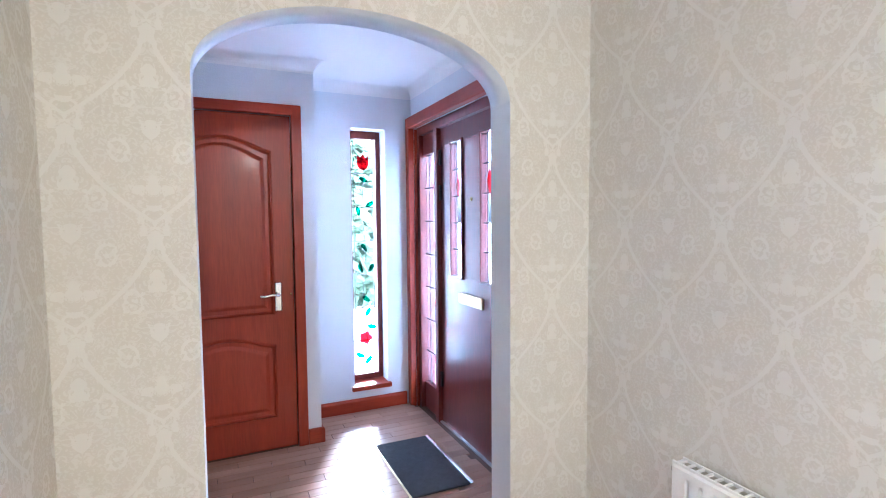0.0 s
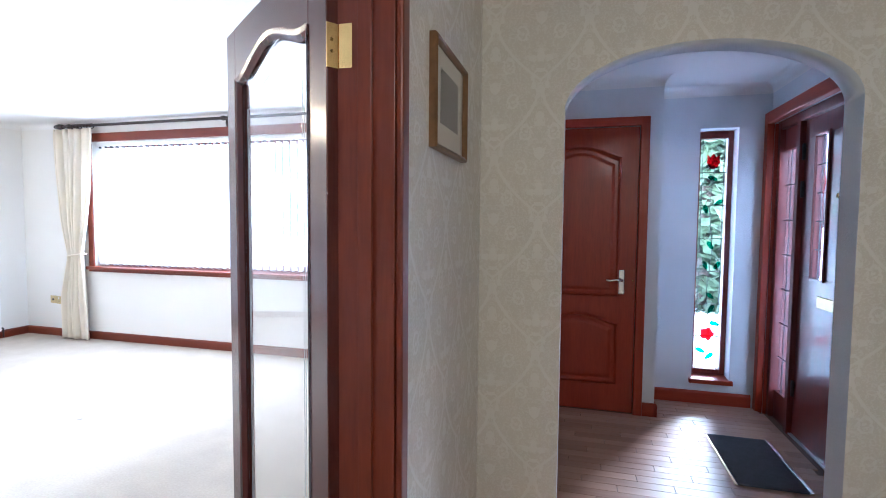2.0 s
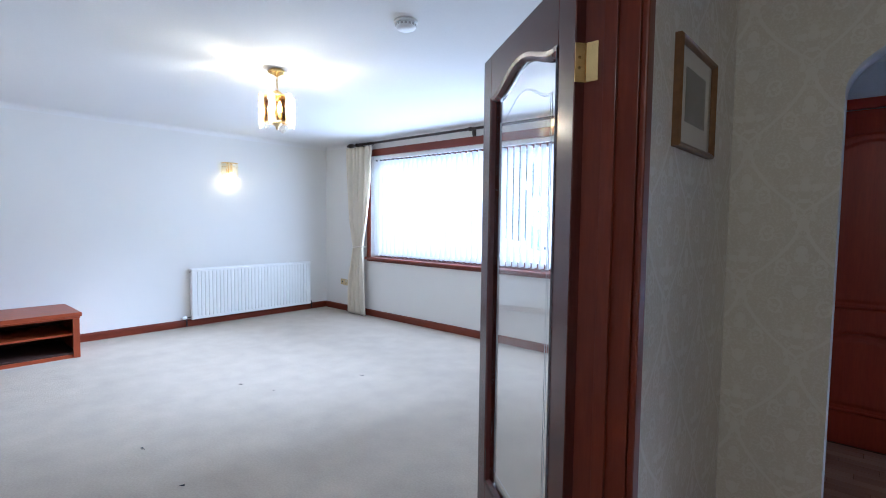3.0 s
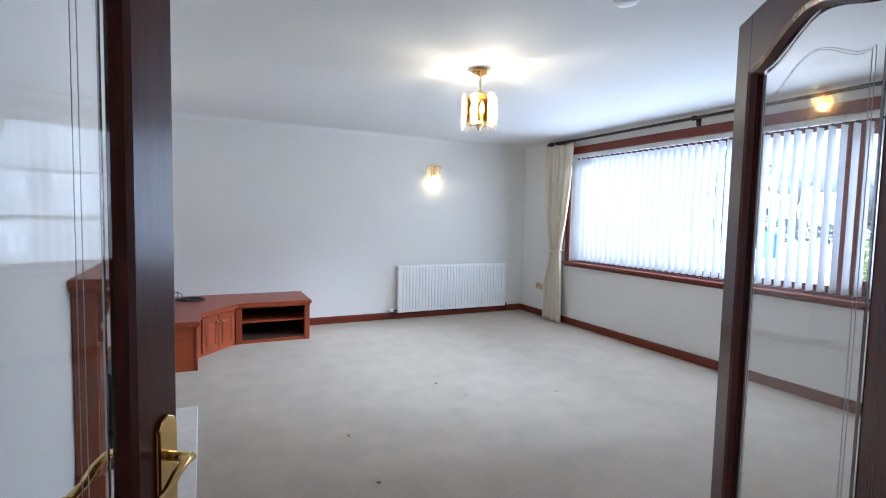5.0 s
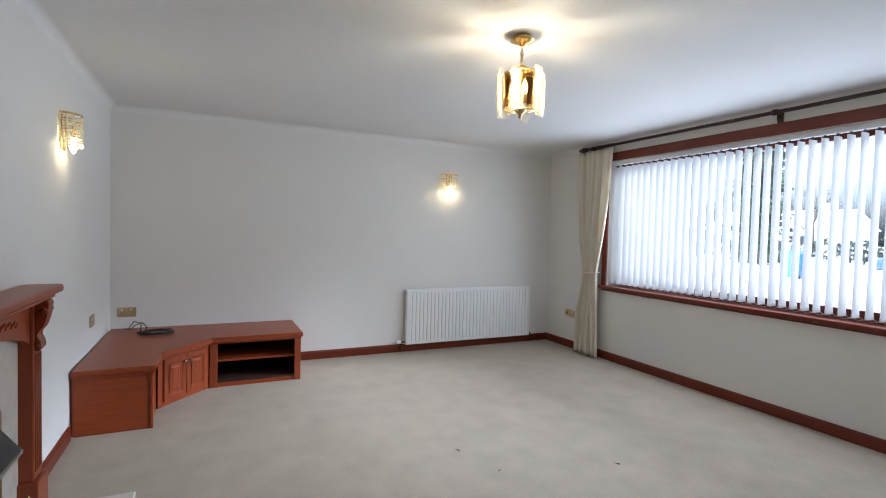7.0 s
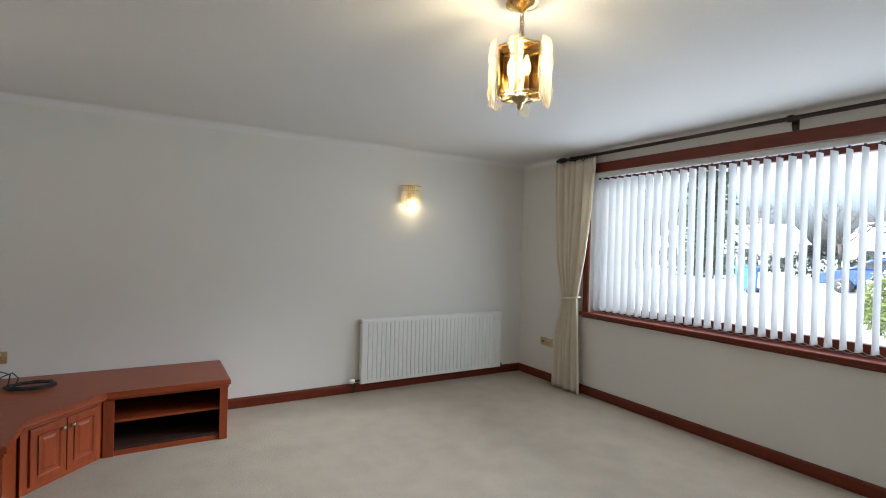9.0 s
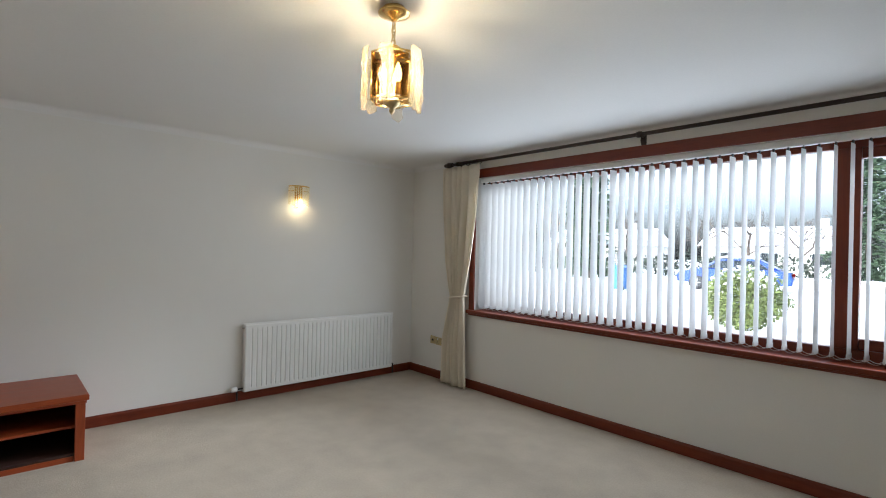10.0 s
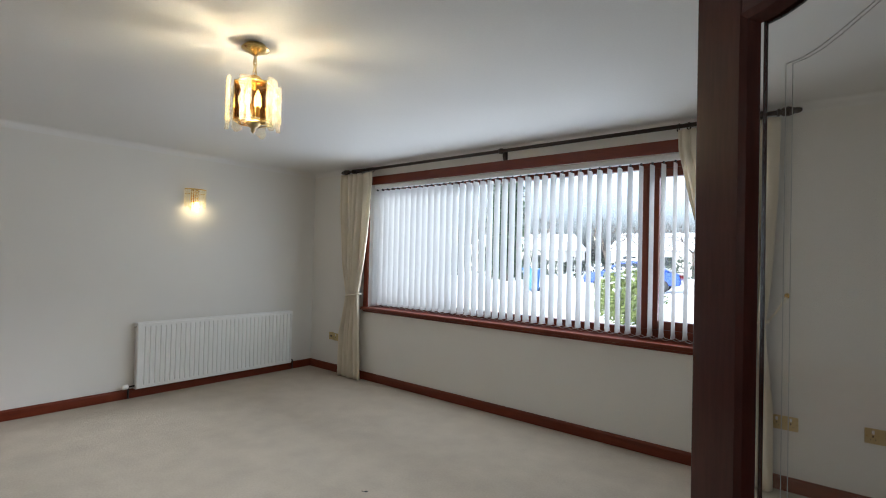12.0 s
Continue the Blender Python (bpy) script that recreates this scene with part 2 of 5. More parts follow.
MAT_PILE = material("grey_mat_pile", (0.055, 0.055, 0.06), 0.95, spread=0.35, scale=40, fine=350, bump=1.0, bump_scale=400)
PRINT = material("engraved_print", (0.10, 0.09, 0.08), 0.6, spread=0.9, scale=9, fine=60)
MOUNT = material("picture_mount", (0.62, 0.58, 0.50), 0.7, spread=0.04)
SNOW = material("snow", (0.84, 0.86, 0.89), 0.8, spread=0.04, scale=0.8, fine=12, bump=0.4, bump_scale=4)


# ---- building tools ----
def box(bm, x0, x1, y0, y1, z0, z1, bevel=0.0, slot=0):
    vs = [bm.verts.new((x, y, z)) for x in (x0, x1) for y in (y0, y1) for z in (z0, z1)]
    faces = [bm.faces.new([vs[i] for i in f]) for f in ((0, 1, 3, 2), (4, 6, 7, 5), (0, 4, 5, 1), (2, 3, 7, 6), (0, 2, 6, 4), (1, 5, 7, 3))]
    for f in faces:
        f.material_index = slot
    if bevel:
        bmesh.ops.bevel(bm, geom=list({e for f in faces for e in f.edges}), offset=bevel, segments=2, affect="EDGES", profile=0.5)
    return bm


def boxed(*a, **k):
    return box(bmesh.new(), *a, **k)


def prism(bm, outline, lo, hi, axis=2, bevel=0.0):
    """An outline of (a, b) pairs, extruded along the axis from lo to hi; the pairs are the other two axes in order."""
    def place(a, b, h):
        return {0: (h, a, b), 1: (a, h, b), 2: (a, b, h)}[axis]
    low = [bm.verts.new(place(a, b, lo)) for a, b in outline]
    high = [bm.verts.new(place(a, b, hi)) for a, b in outline]
    faces = [bm.faces.new(low), bm.faces.new(high[::-1])]
    n = len(outline)
    faces += [bm.faces.new((low[i], high[i], high[(i + 1) % n], low[(i + 1) % n])) for i in range(n)]
    if bevel:
        bmesh.ops.bevel(bm, geom=[e for f in faces[:2] for e in f.edges], offset=bevel, segments=2, affect="EDGES", profile=0.5)
    bmesh.ops.recalc_face_normals(bm, faces=bm.faces[:])
    return bm


def turned(bm, profile, x=0.0, y=0.0, z=0.0, sides=20, axis=2):
    """A turned shape: (radius, height) pairs about an upright axis (or along x or y) through the place."""
    rings = []
    for r, h in profile:
        ring = []
        for i in range(sides):
            a = 2 * math.pi * i / sides
            c, s = r * math.cos(a), r * math.sin(a)
            ring.append(bm.verts.new({2: (x + c, y + s, z + h), 0: (x + h, y + c, z + s), 1: (x + c, y + h, z + s)}[axis]))
        rings.append(ring)
    made = []
    for a, b in zip(rings, rings[1:]):
        for i in range(sides):
            made.append(bm.faces.new((a[i], a[(i + 1) % sides], b[(i + 1) % sides], b[i])))
    for ring in (rings[0], rings[-1]):
        if len({tuple(v.co) for v in ring}) > 2:
            made.append(bm.faces.new(ring))
    for f in made:
        f.smooth = True
    bmesh.ops.recalc_face_normals(bm, faces=made)
    return bm


def tube(bm, points, r, sides=8):
    """A round rod through the points."""
    pts = [Vector(p) for p in points]
    rings = []
    for i, p in enumerate(pts):
        d = (pts[min(i + 1, len(pts) - 1)] - pts[max(i - 1, 0)]).normalized()
        up = Vector((0, 0, 1)) if abs(d.z) < 0.9 else Vector((1, 0, 0))
        a = d.cross(up).normalized()
        b = d.cross(a)
        rings.append([bm.verts.new(p + r * (math.cos(t) * a + math.sin(t) * b)) for t in [2 * math.pi * k / sides for k in range(sides)]])
    made = []
    for a, b in zip(rings, rings[1:]):
        for i in range(sides):
            made.append(bm.faces.new((a[i], a[(i + 1) % sides], b[(i + 1) % sides], b[i])))
    made += [bm.faces.new(rings[0]), bm.faces.new(rings[-1][::-1])]
    for f in made:
        f.smooth = True
    bmesh.ops.recalc_face_normals(bm, faces=made)
    return bm


def mesh_of(name, bm, mats):
    me = bpy.data.meshes.new(name)
    bm.normal_update()
    bm.to_mesh(me)
    bm.free()
    for m in mats if isinstance(mats, (list, tuple)) else [mats]:
        me.materials.append(m)
    return me


def part(name, bm, mats, parent, label=""):
    ob = new(name, mesh_of(name, bm, mats))
    ob.parent = parent
    return tagged(ob, label)


def thing(name, label, category, m=None, group="", kind=""):
    ob = new(name)
    ob.empty_display_size = 0.1
    ob.matrix_basis = m or Matrix()
    return tagged(ob, label, category, group, kind)


def structure(name, bm, mats, label, category):
    return tagged(new(name, mesh_of(name, bm, mats)), label, category, kind="structure")


def piece(name, mesh, parent, m):
    """One of many alike pieces, on shared mesh data."""
    ob = new(name, mesh)
    ob.parent = parent
    ob.matrix_basis = m
    return ob


# ---- the plan: living room, hall and porch ----
RX0, RX1, RY0, RY1, CEIL = -5.964, -0.385, -0.925, 3.79, 2.37    # living room
HX0, HX1, HY0, HY1 = -0.245, 1.489, -2.4, 1.69                   # hall
PX1, PY0, PY1, PCEIL = 1.45, 1.83, 3.55, 2.31                    # porch
WIN = (-4.94, -1.52, 0.80, 2.16)                                # big window
DOOR_Y0, DOOR_Y1, DOOR_TOP = -0.905, 0.66, 2.0                   # opening to the living room

structure("floor_living", boxed(RX0 - 0.1, RX1 + 0.06, RY0 - 0.1, RY1 + 0.1, -0.1, 0.0), CARPET, "beige cut-pile wall-to-wall carpet with faint marks", "carpet")
bm = bmesh.new()
box(bm, RX0 - 0.3, RX0, RY0 - 0.3, RY1 + 0.3, -0.1, 2.6)
structure("wall_west", bm, PAINT, "off-white painted wall behind the radiator", "wall")
bm = bmesh.new()
box(bm, RX0, RX1, RY0 - 0.3, RY0, -0.1, 2.6)
structure("wall_south", bm, PAINT, "off-white painted wall behind the fireplace", "wall")
x0, x1, z0, z1 = WIN
bm = bmesh.new()
box(bm, RX0, x0, RY1, RY1 + 0.3, -0.1, 2.6)
box(bm, x1, RX1 + 0.14, RY1, RY1 + 0.3, -0.1, 2.6)
box(bm, x0, x1, RY1, RY1 + 0.3, -0.1, z0)
box(bm, x0, x1, RY1, RY1 + 0.3, z1, 2.6)
structure("wall_north", bm, PAINT, "off-white painted wall with a wide window", "wall")


def two_sided(bm, axis, slots):
    """Face materials by the side that they look to along the axis."""
    bm.normal_update()
    for f in bm.faces:
        f.material_index = slots[0] if f.normal[axis] < -0.5 else slots[1] if f.normal[axis] > 0.5 else slots[2]


bm = bmesh.new()
box(bm, RX1, HX0, RY0 - 0.3, DOOR_Y0 - 0.03, -0.1, 2.6)
box(bm, RX1, HX0, HY0, RY0 - 0.3, -0.1, 2.6)
box(bm, RX1, HX0, DOOR_Y1 + 0.03, RY1, -0.1, 2.6)
box(bm, RX1, HX0, DOOR_Y0 - 0.03, DOOR_Y1 + 0.03, DOOR_TOP + 0.03, 2.6)
bmesh.ops.remove_doubles(bm, verts=bm.verts[:], dist=0.0005)
two_sided(bm, 0, (0, 1, 0))
structure("wall_between", bm, [PAINT, PAPER_Y], "wall between hall and living room, damask paper on the hall side", "wall")
structure("wall_hall_east", boxed(HX1, HX1 + 0.25, HY0, PY0, -0.1, 2.6), PAPER_Y, "hall wall in cream damask wallpaper", "wall")
structure("wall_hall_back", boxed(RX1, HX1 + 0.25, HY0 - 0.2, HY0, -0.1, 2.6), PAPER_X, "hall end wall in cream damask wallpaper", "wall")
structure("ceiling_living", boxed(RX0 - 0.3, RX1 + 0.07, RY0 - 0.3, RY1 + 0.3, CEIL, CEIL + 0.12), CEILING, "plain white plaster ceiling", "ceiling")
structure("ceiling_hall", boxed(RX1 + 0.07, HX1 + 0.25, HY0 - 0.2, PY0, CEIL, CEIL + 0.12), CEILING, "plain white plaster hall ceiling", "ceiling")

# arch wall: an elliptic head on straight sides
AX, AW, ASPRING, ARISE = 0.612, 0.513, 1.79, 0.237
bm = bmesh.new()
box(bm, HX0, AX - AW, HY1, PY0, -0.1, 2.6)
box(bm, AX + AW, HX1, HY1, PY0, -0.1, 2.6)
N = 40
curve = [(AX - AW * math.cos(math.pi * i / N), ASPRING + ARISE * math.sin(math.pi * i / N)) for i in range(N + 1)]
for (xa, za), (xb, zb) in zip(curve, curve[1:]):
    va = [bm.verts.new(p) for p in ((xa, HY1, za), (xb, HY1, zb), (xb, HY1, 2.6), (xa, HY1, 2.6))]
    vb = [bm.verts.new(p) for p in ((xa, PY0, za), (xb, PY0, zb), (xb, PY0, 2.6), (xa, PY0, 2.6))]
    bm.faces.new(va), bm.faces.new(vb[::-1])
    f = bm.faces.new((va[0], vb[0], vb[1], va[1]))
    f.smooth = True
bmesh.ops.remove_doubles(bm, verts=bm.verts[:], dist=0.0005)
bmesh.ops.recalc_face_normals(bm, faces=bm.faces[:])
two_sided(bm, 1, (0, 1, 1))
for f in bm.faces:
    if abs(f.normal.y) > 0.9 and abs(f.calc_center_median().y - HY1) < 0.01:
        f.material_index = 0
structure("wall_arch", bm, [PAPER_X, PORCH], "papered wall with a plastered round-headed archway", "arch wall")

# porch shell
RETX = 0.695             # face of the return beside the inner door
D1 = (-0.21, 0.555)     # inner door leaf in the porch
VWIN = (1.0, 1.25, 0.175, 2.015)
bm = bmesh.new()
box(bm, D1[1] + 0.03, RETX, 3.18, 3.85, -0.1, 2.6)
box(bm, D1[0] - 0.03, D1[1] + 0.03, 3.18, 3.33, 2.01, 2.6)
structure("wall_porch_inner", bm, PORCH, "pale papered porch wall round the inner door", "wall")
bm = bmesh.new()
box(bm, RETX, VWIN[0], PY1, PY1 + 0.3, -0.1, 2.6)
box(bm, VWIN[1], PX1 + 0.3, PY1, PY1 + 0.3, -0.1, 2.6)
box(bm, VWIN[0], VWIN[1], PY1, PY1 + 0.3, -0.1, VWIN[2])
box(bm, VWIN[0], VWIN[1], PY1, PY1 + 0.3, VWIN[3], 2.6)
structure("wall_porch_window", bm, PORCH, "pale papered porch wall with a slit window", "wall")
FD = (2.24, 3.49, 2.03)   # front door opening along y and its height
bm = bmesh.new()
box(bm, PX1, PX1 + 0.28, PY0, FD[0], -0.1, 2.6)
box(bm, PX1, PX1 + 0.28, FD[1], PY1, -0.1, 2.6)
box(bm, PX1, PX1 + 0.28, FD[0], FD[1], FD[2], 2.6)
structure("wall_porch_door", bm, PORCH, "pale papered porch wall round the front door", "wall")
structure("wall_porch_cupboard", boxed(HX0 + 0.001, D1[1] + 0.03, 3.7, 3.85, -0.1, 2.6), PORCH, "plain closing wall behind the inner door", "wall")
structure("ceiling_porch", boxed(HX0 + 0.001, PX1 + 0.28, PY0, PY1 + 0.3, PCEIL, PCEIL + 0.12), CEILING, "white porch ceiling", "ceiling")


def coving(name, outline, top, r, steps=8):
    """A hollow plaster cove round a rectilinear room whose corners run anticlockwise."""
    bm = bmesh.new()
    n, rings = len(outline), []
    for k in range(steps + 1):
        a = math.pi / 2 * k / steps
        d, z = r * (1 - math.cos(a)) + 0.001, top - r + r * math.sin(a) - 0.001
        ring = []
        for i, (x, y) in enumerate(outline):
            (px, py), (qx, qy) = outline[i - 1], outline[(i + 1) % n]
            e1, e2 = Vector((x - px, y - py)).normalized(), Vector((qx - x, qy - y)).normalized()
            ring.append(bm.verts.new((x + d * (-e1.y - e2.y), y + d * (e1.x + e2.x), z)))
        rings.append(ring)
    for a, b in zip(rings, rings[1:]):
        for i in range(n):
            f = bm.faces.new((a[i], b[i], b[(i + 1) % n], a[(i + 1) % n]))
    return structure(name, bm, CEILING, "smooth white plaster coving between wall and ceiling", "coving")


coving("coving_living", [(RX0, RY0), (RX1, RY0), (RX1, RY1), (RX0, RY1)], CEIL, 0.055)
coving("coving_hall", [(HX0, HY0), (HX1, HY0), (HX1, HY1), (HX0, HY1)], CEIL, 0.1)
coving("coving_porch", [(HX0, PY0), (PX1, PY0), (PX1, PY1), (RETX, PY1), (RETX, 3.18), (HX0, 3.18)], PCEIL, 0.07)


def skirting(name, x0, y0, x1, y1, side, mat, h=0.085, t=0.018):
    """A skirting board with a rounded top from one corner to another; side is the way into the room."""
    bm = bmesh.new()
    prof = [(0, 0), (t, 0), (t, h - 0.016), (t - 0.004, h - 0.006), (t - 0.011, h), (0, h)]
    ring = []
    for x, y in ((x0, y0), (x1, y1)):
        ring.append([bm.verts.new((x + side[0] * a, y + side[1] * a, z + 0.001)) for a, z in prof])
    n = len(prof)
    for i in range(n):
        bm.faces.new((ring[0][i], ring[0][(i + 1) % n], ring[1][(i + 1) % n], ring[1][i]))
    bm.faces.new(ring[0]), bm.faces.new(ring[1])
    bmesh.ops.recalc_face_normals(bm, faces=bm.faces[:])
    return structure(name, bm, mat, "reddish mahogany skirting board", "skirting board")


skirting("baseboard_west", RX0, 0.62, RX0, RY1, (1, 0), TRIM_Y)
skirting("baseboard_north", RX0 + 0.018, RY1, RX1, RY1, (0, -1), TRIM_X)
skirting("baseboard_south", -4.54, RY0, -3.66, RY0, (0, 1), TRIM_X)
skirting("baseboard_south_near", -2.44, RY0, RX1, RY0, (0, 1), TRIM_X)
skirting("baseboard_east", RX1, DOOR_Y1 + 0.1, RX1, RY1 - 0.018, (-1, 0), TRIM_Y)
skirting("baseboard_porch", RETX, PY1, 1.39, PY1, (0, -1), WOOD_X, 0.1)
skirting("baseboard_return", RETX, 3.16, RETX, PY1 - 0.018, (1, 0), WOOD_Y, 0.1)
skirting("baseboard_hall", HX0, DOOR_Y1 + 0.06, HX0, HY1, (1, 0), WOOD_Y, 0.1)
skirting("baseboard_arch_west", HX0 + 0.018, HY1, AX - AW, HY1, (0, -1), WOOD_X, 0.1)
skirting("baseboard_arch_east", AX + AW, HY1, HX1, HY1, (0, -1), WOOD_X, 0.1)
skirting("baseboard_hall_east", HX1, HY0, HX1, HY1 - 0.018, (-1, 0), WOOD_Y, 0.1)

# ---- big window: casing, sill, frame and panes ----
win = thing("window_1", "wide timber window with mahogany-stained frame, sill and casing", "window", kind="structure")
part("casing_head", boxed(x0 - 0.06, x1 + 0.06, RY1 - 0.022, RY1 - 0.001, z1 - 0.005, z1 + 0.085, 0.004), TRIM_X, win)
part("casing_side", boxed(x0 - 0.06, x0 + 0.005, RY1 - 0.022, RY1 - 0.001, z0, z1 - 0.007, 0.004), TRIM_Z, win)
part("casing_side", boxed(x1 - 0.005, x1 + 0.06, RY1 - 0.022, RY1 - 0.001, z0, z1 - 0.007, 0.004), TRIM_Z, win)
part("window_sill", boxed(x0 - 0.07, x1 + 0.07, RY1 - 0.055, RY1 + 0.19, z0 - 0.028, z0 + 0.006, 0.006), TRIM_X, win)
part("sill_moulding", boxed(x0 - 0.06, x1 + 0.06, RY1 - 0.026, RY1 - 0.001, z0 - 0.05, z0 - 0.029, 0.006), TRIM_X, win)
FY0, FY1 = RY1 + 0.16, RY1 + 0.23
part("frame_head", boxed(x0, x1, FY0, FY1, z1 - 0.075, z1 - 0.001, 0.004), TRIM_X, win)
part("frame_foot", boxed(x0, x1, FY0, FY1, z0 + 0.007, z0 + 0.075, 0.004), TRIM_X, win)
part("frame_jamb", boxed(x0, x0 + 0.07, FY0, FY1, z0 + 0.076, z1 - 0.076, 0.004), TRIM_Z, win)
part("frame_jamb", boxed(x1 - 0.07, x1, FY0, FY1, z0 + 0.076, z1 - 0.076, 0.004), TRIM_Z, win)
MX0, MX1 = -2.04, -1.925
part("mullion", boxed(MX0, MX1, FY0 - 0.01, FY1, z0 + 0.076, z1 - 0.076, 0.004), TRIM_Z, win)
sash = part("sash", box(boxed(MX1 + 0.001, x1 - 0.071, FY0 + 0.008, FY1 - 0.008, z0 + 0.077, z0 + 0.14, 0.004), MX1 + 0.001, x1 - 0.071, FY0 + 0.008, FY1 - 0.008, z1 - 0.14, z1 - 0.077, 0.004), TRIM_X, win)
for a, b in ((x0 + 0.07, MX0), (MX1, x1 - 0.07)):
    g = part("pane", boxed(a, b, FY0 + 0.034, FY0 + 0.04, z0 + 0.077, z1 - 0.077), PANE, win)
    g.visible_shadow = False
for xx in (x0 + 0.07, MX0 - 0.02):
    part("glazing_bead", boxed(xx, xx + 0.018, FY0 + 0.01, FY0 + 0.033, z0 + 0.077, z1 - 0.077, 0.003), TRIM_Z, win)

# vertical blind
blind = thing("vertical_blind", "white fabric vertical blind, slats turned open", "blind")
part("headrail", boxed(x0 + 0.01, x1 - 0.01, RY1 + 0.045, RY1 + 0.095, z1 - 0.045, z1 - 0.003, 0.003), WHITE_PLASTIC, blind)
NS, BY = 43, RY1 + 0.07
slat_bm = bmesh.new()
cols = 6
grid = [[slat_bm.verts.new((0.004 * math.cos(math.pi * (i / cols - 0.5)), (i / cols - 0.5) * 0.089, z)) for i in range(cols + 1)] for z in (z0 + 0.045, 1.4, z1 - 0.065)]
for ga, gb in zip(grid, grid[1:]):
    for i in range(cols):
        slat_bm.faces.new((ga[i], ga[i + 1], gb[i + 1], gb[i])).smooth = True
slat_mesh = mesh_of("slat", slat_bm, SLAT)
foot_mesh = mesh_of("slat_weight", boxed(-0.004, 0.004, -0.043, 0.043, z0 + 0.03, z0 + 0.06, 0.002), SLAT)
clip_mesh = mesh_of("slat_hanger", boxed(-0.004, 0.004, -0.012, 0.012, z1 - 0.066, z1 - 0.043, 0.001), BLACK)
chain_bm = bmesh.new()
xs = []
for i in range(NS):
    u = i / (NS - 1)
    xs.append(x0 + 0.035 + u * (x1 - x0 - 0.07))
    turn = -5 + 2 * math.sin(i * 2.3)
    s = piece("slat", slat_mesh, blind, pose(xs[-1], BY, 0, 0, 0, turn))
    piece("slat_weight", foot_mesh, blind, pose(xs[-1], BY, 0, 0, 0, turn))
    piece("slat_hanger", clip_mesh, blind, pose(xs[-1], BY, 0, 0, 0, turn))
for yy in (-0.036, 0.036):
    for xa, xb in zip(xs, xs[1:]):
        tube(chain_bm, [(xa + (xb - xa) * k / 5, BY + yy, z0 + 0.042 - 0.022 * math.sin(math.pi * k / 5)) for k in range(6)], 0.0016, 5)
tagged(part("bead_chain", chain_bm, WHITE_PLASTIC, blind), kind="stuff")


# ---- glazed double doors into the living room ----
def arch_top(w0, w1, base, rise, n=18):
    """A cathedral head: small shoulders and a swelling arch between w0 and w1."""
    pts = []
    for i in range(n + 1):
        u = i / n
        s = 0.5 - 0.5 * math.cos(2 * math.pi * min(max((u - 0.06) / 0.88, 0), 1))
        pts.append((w0 + (w1 - w0) * u, base + rise * s ** 0.75))
    return pts


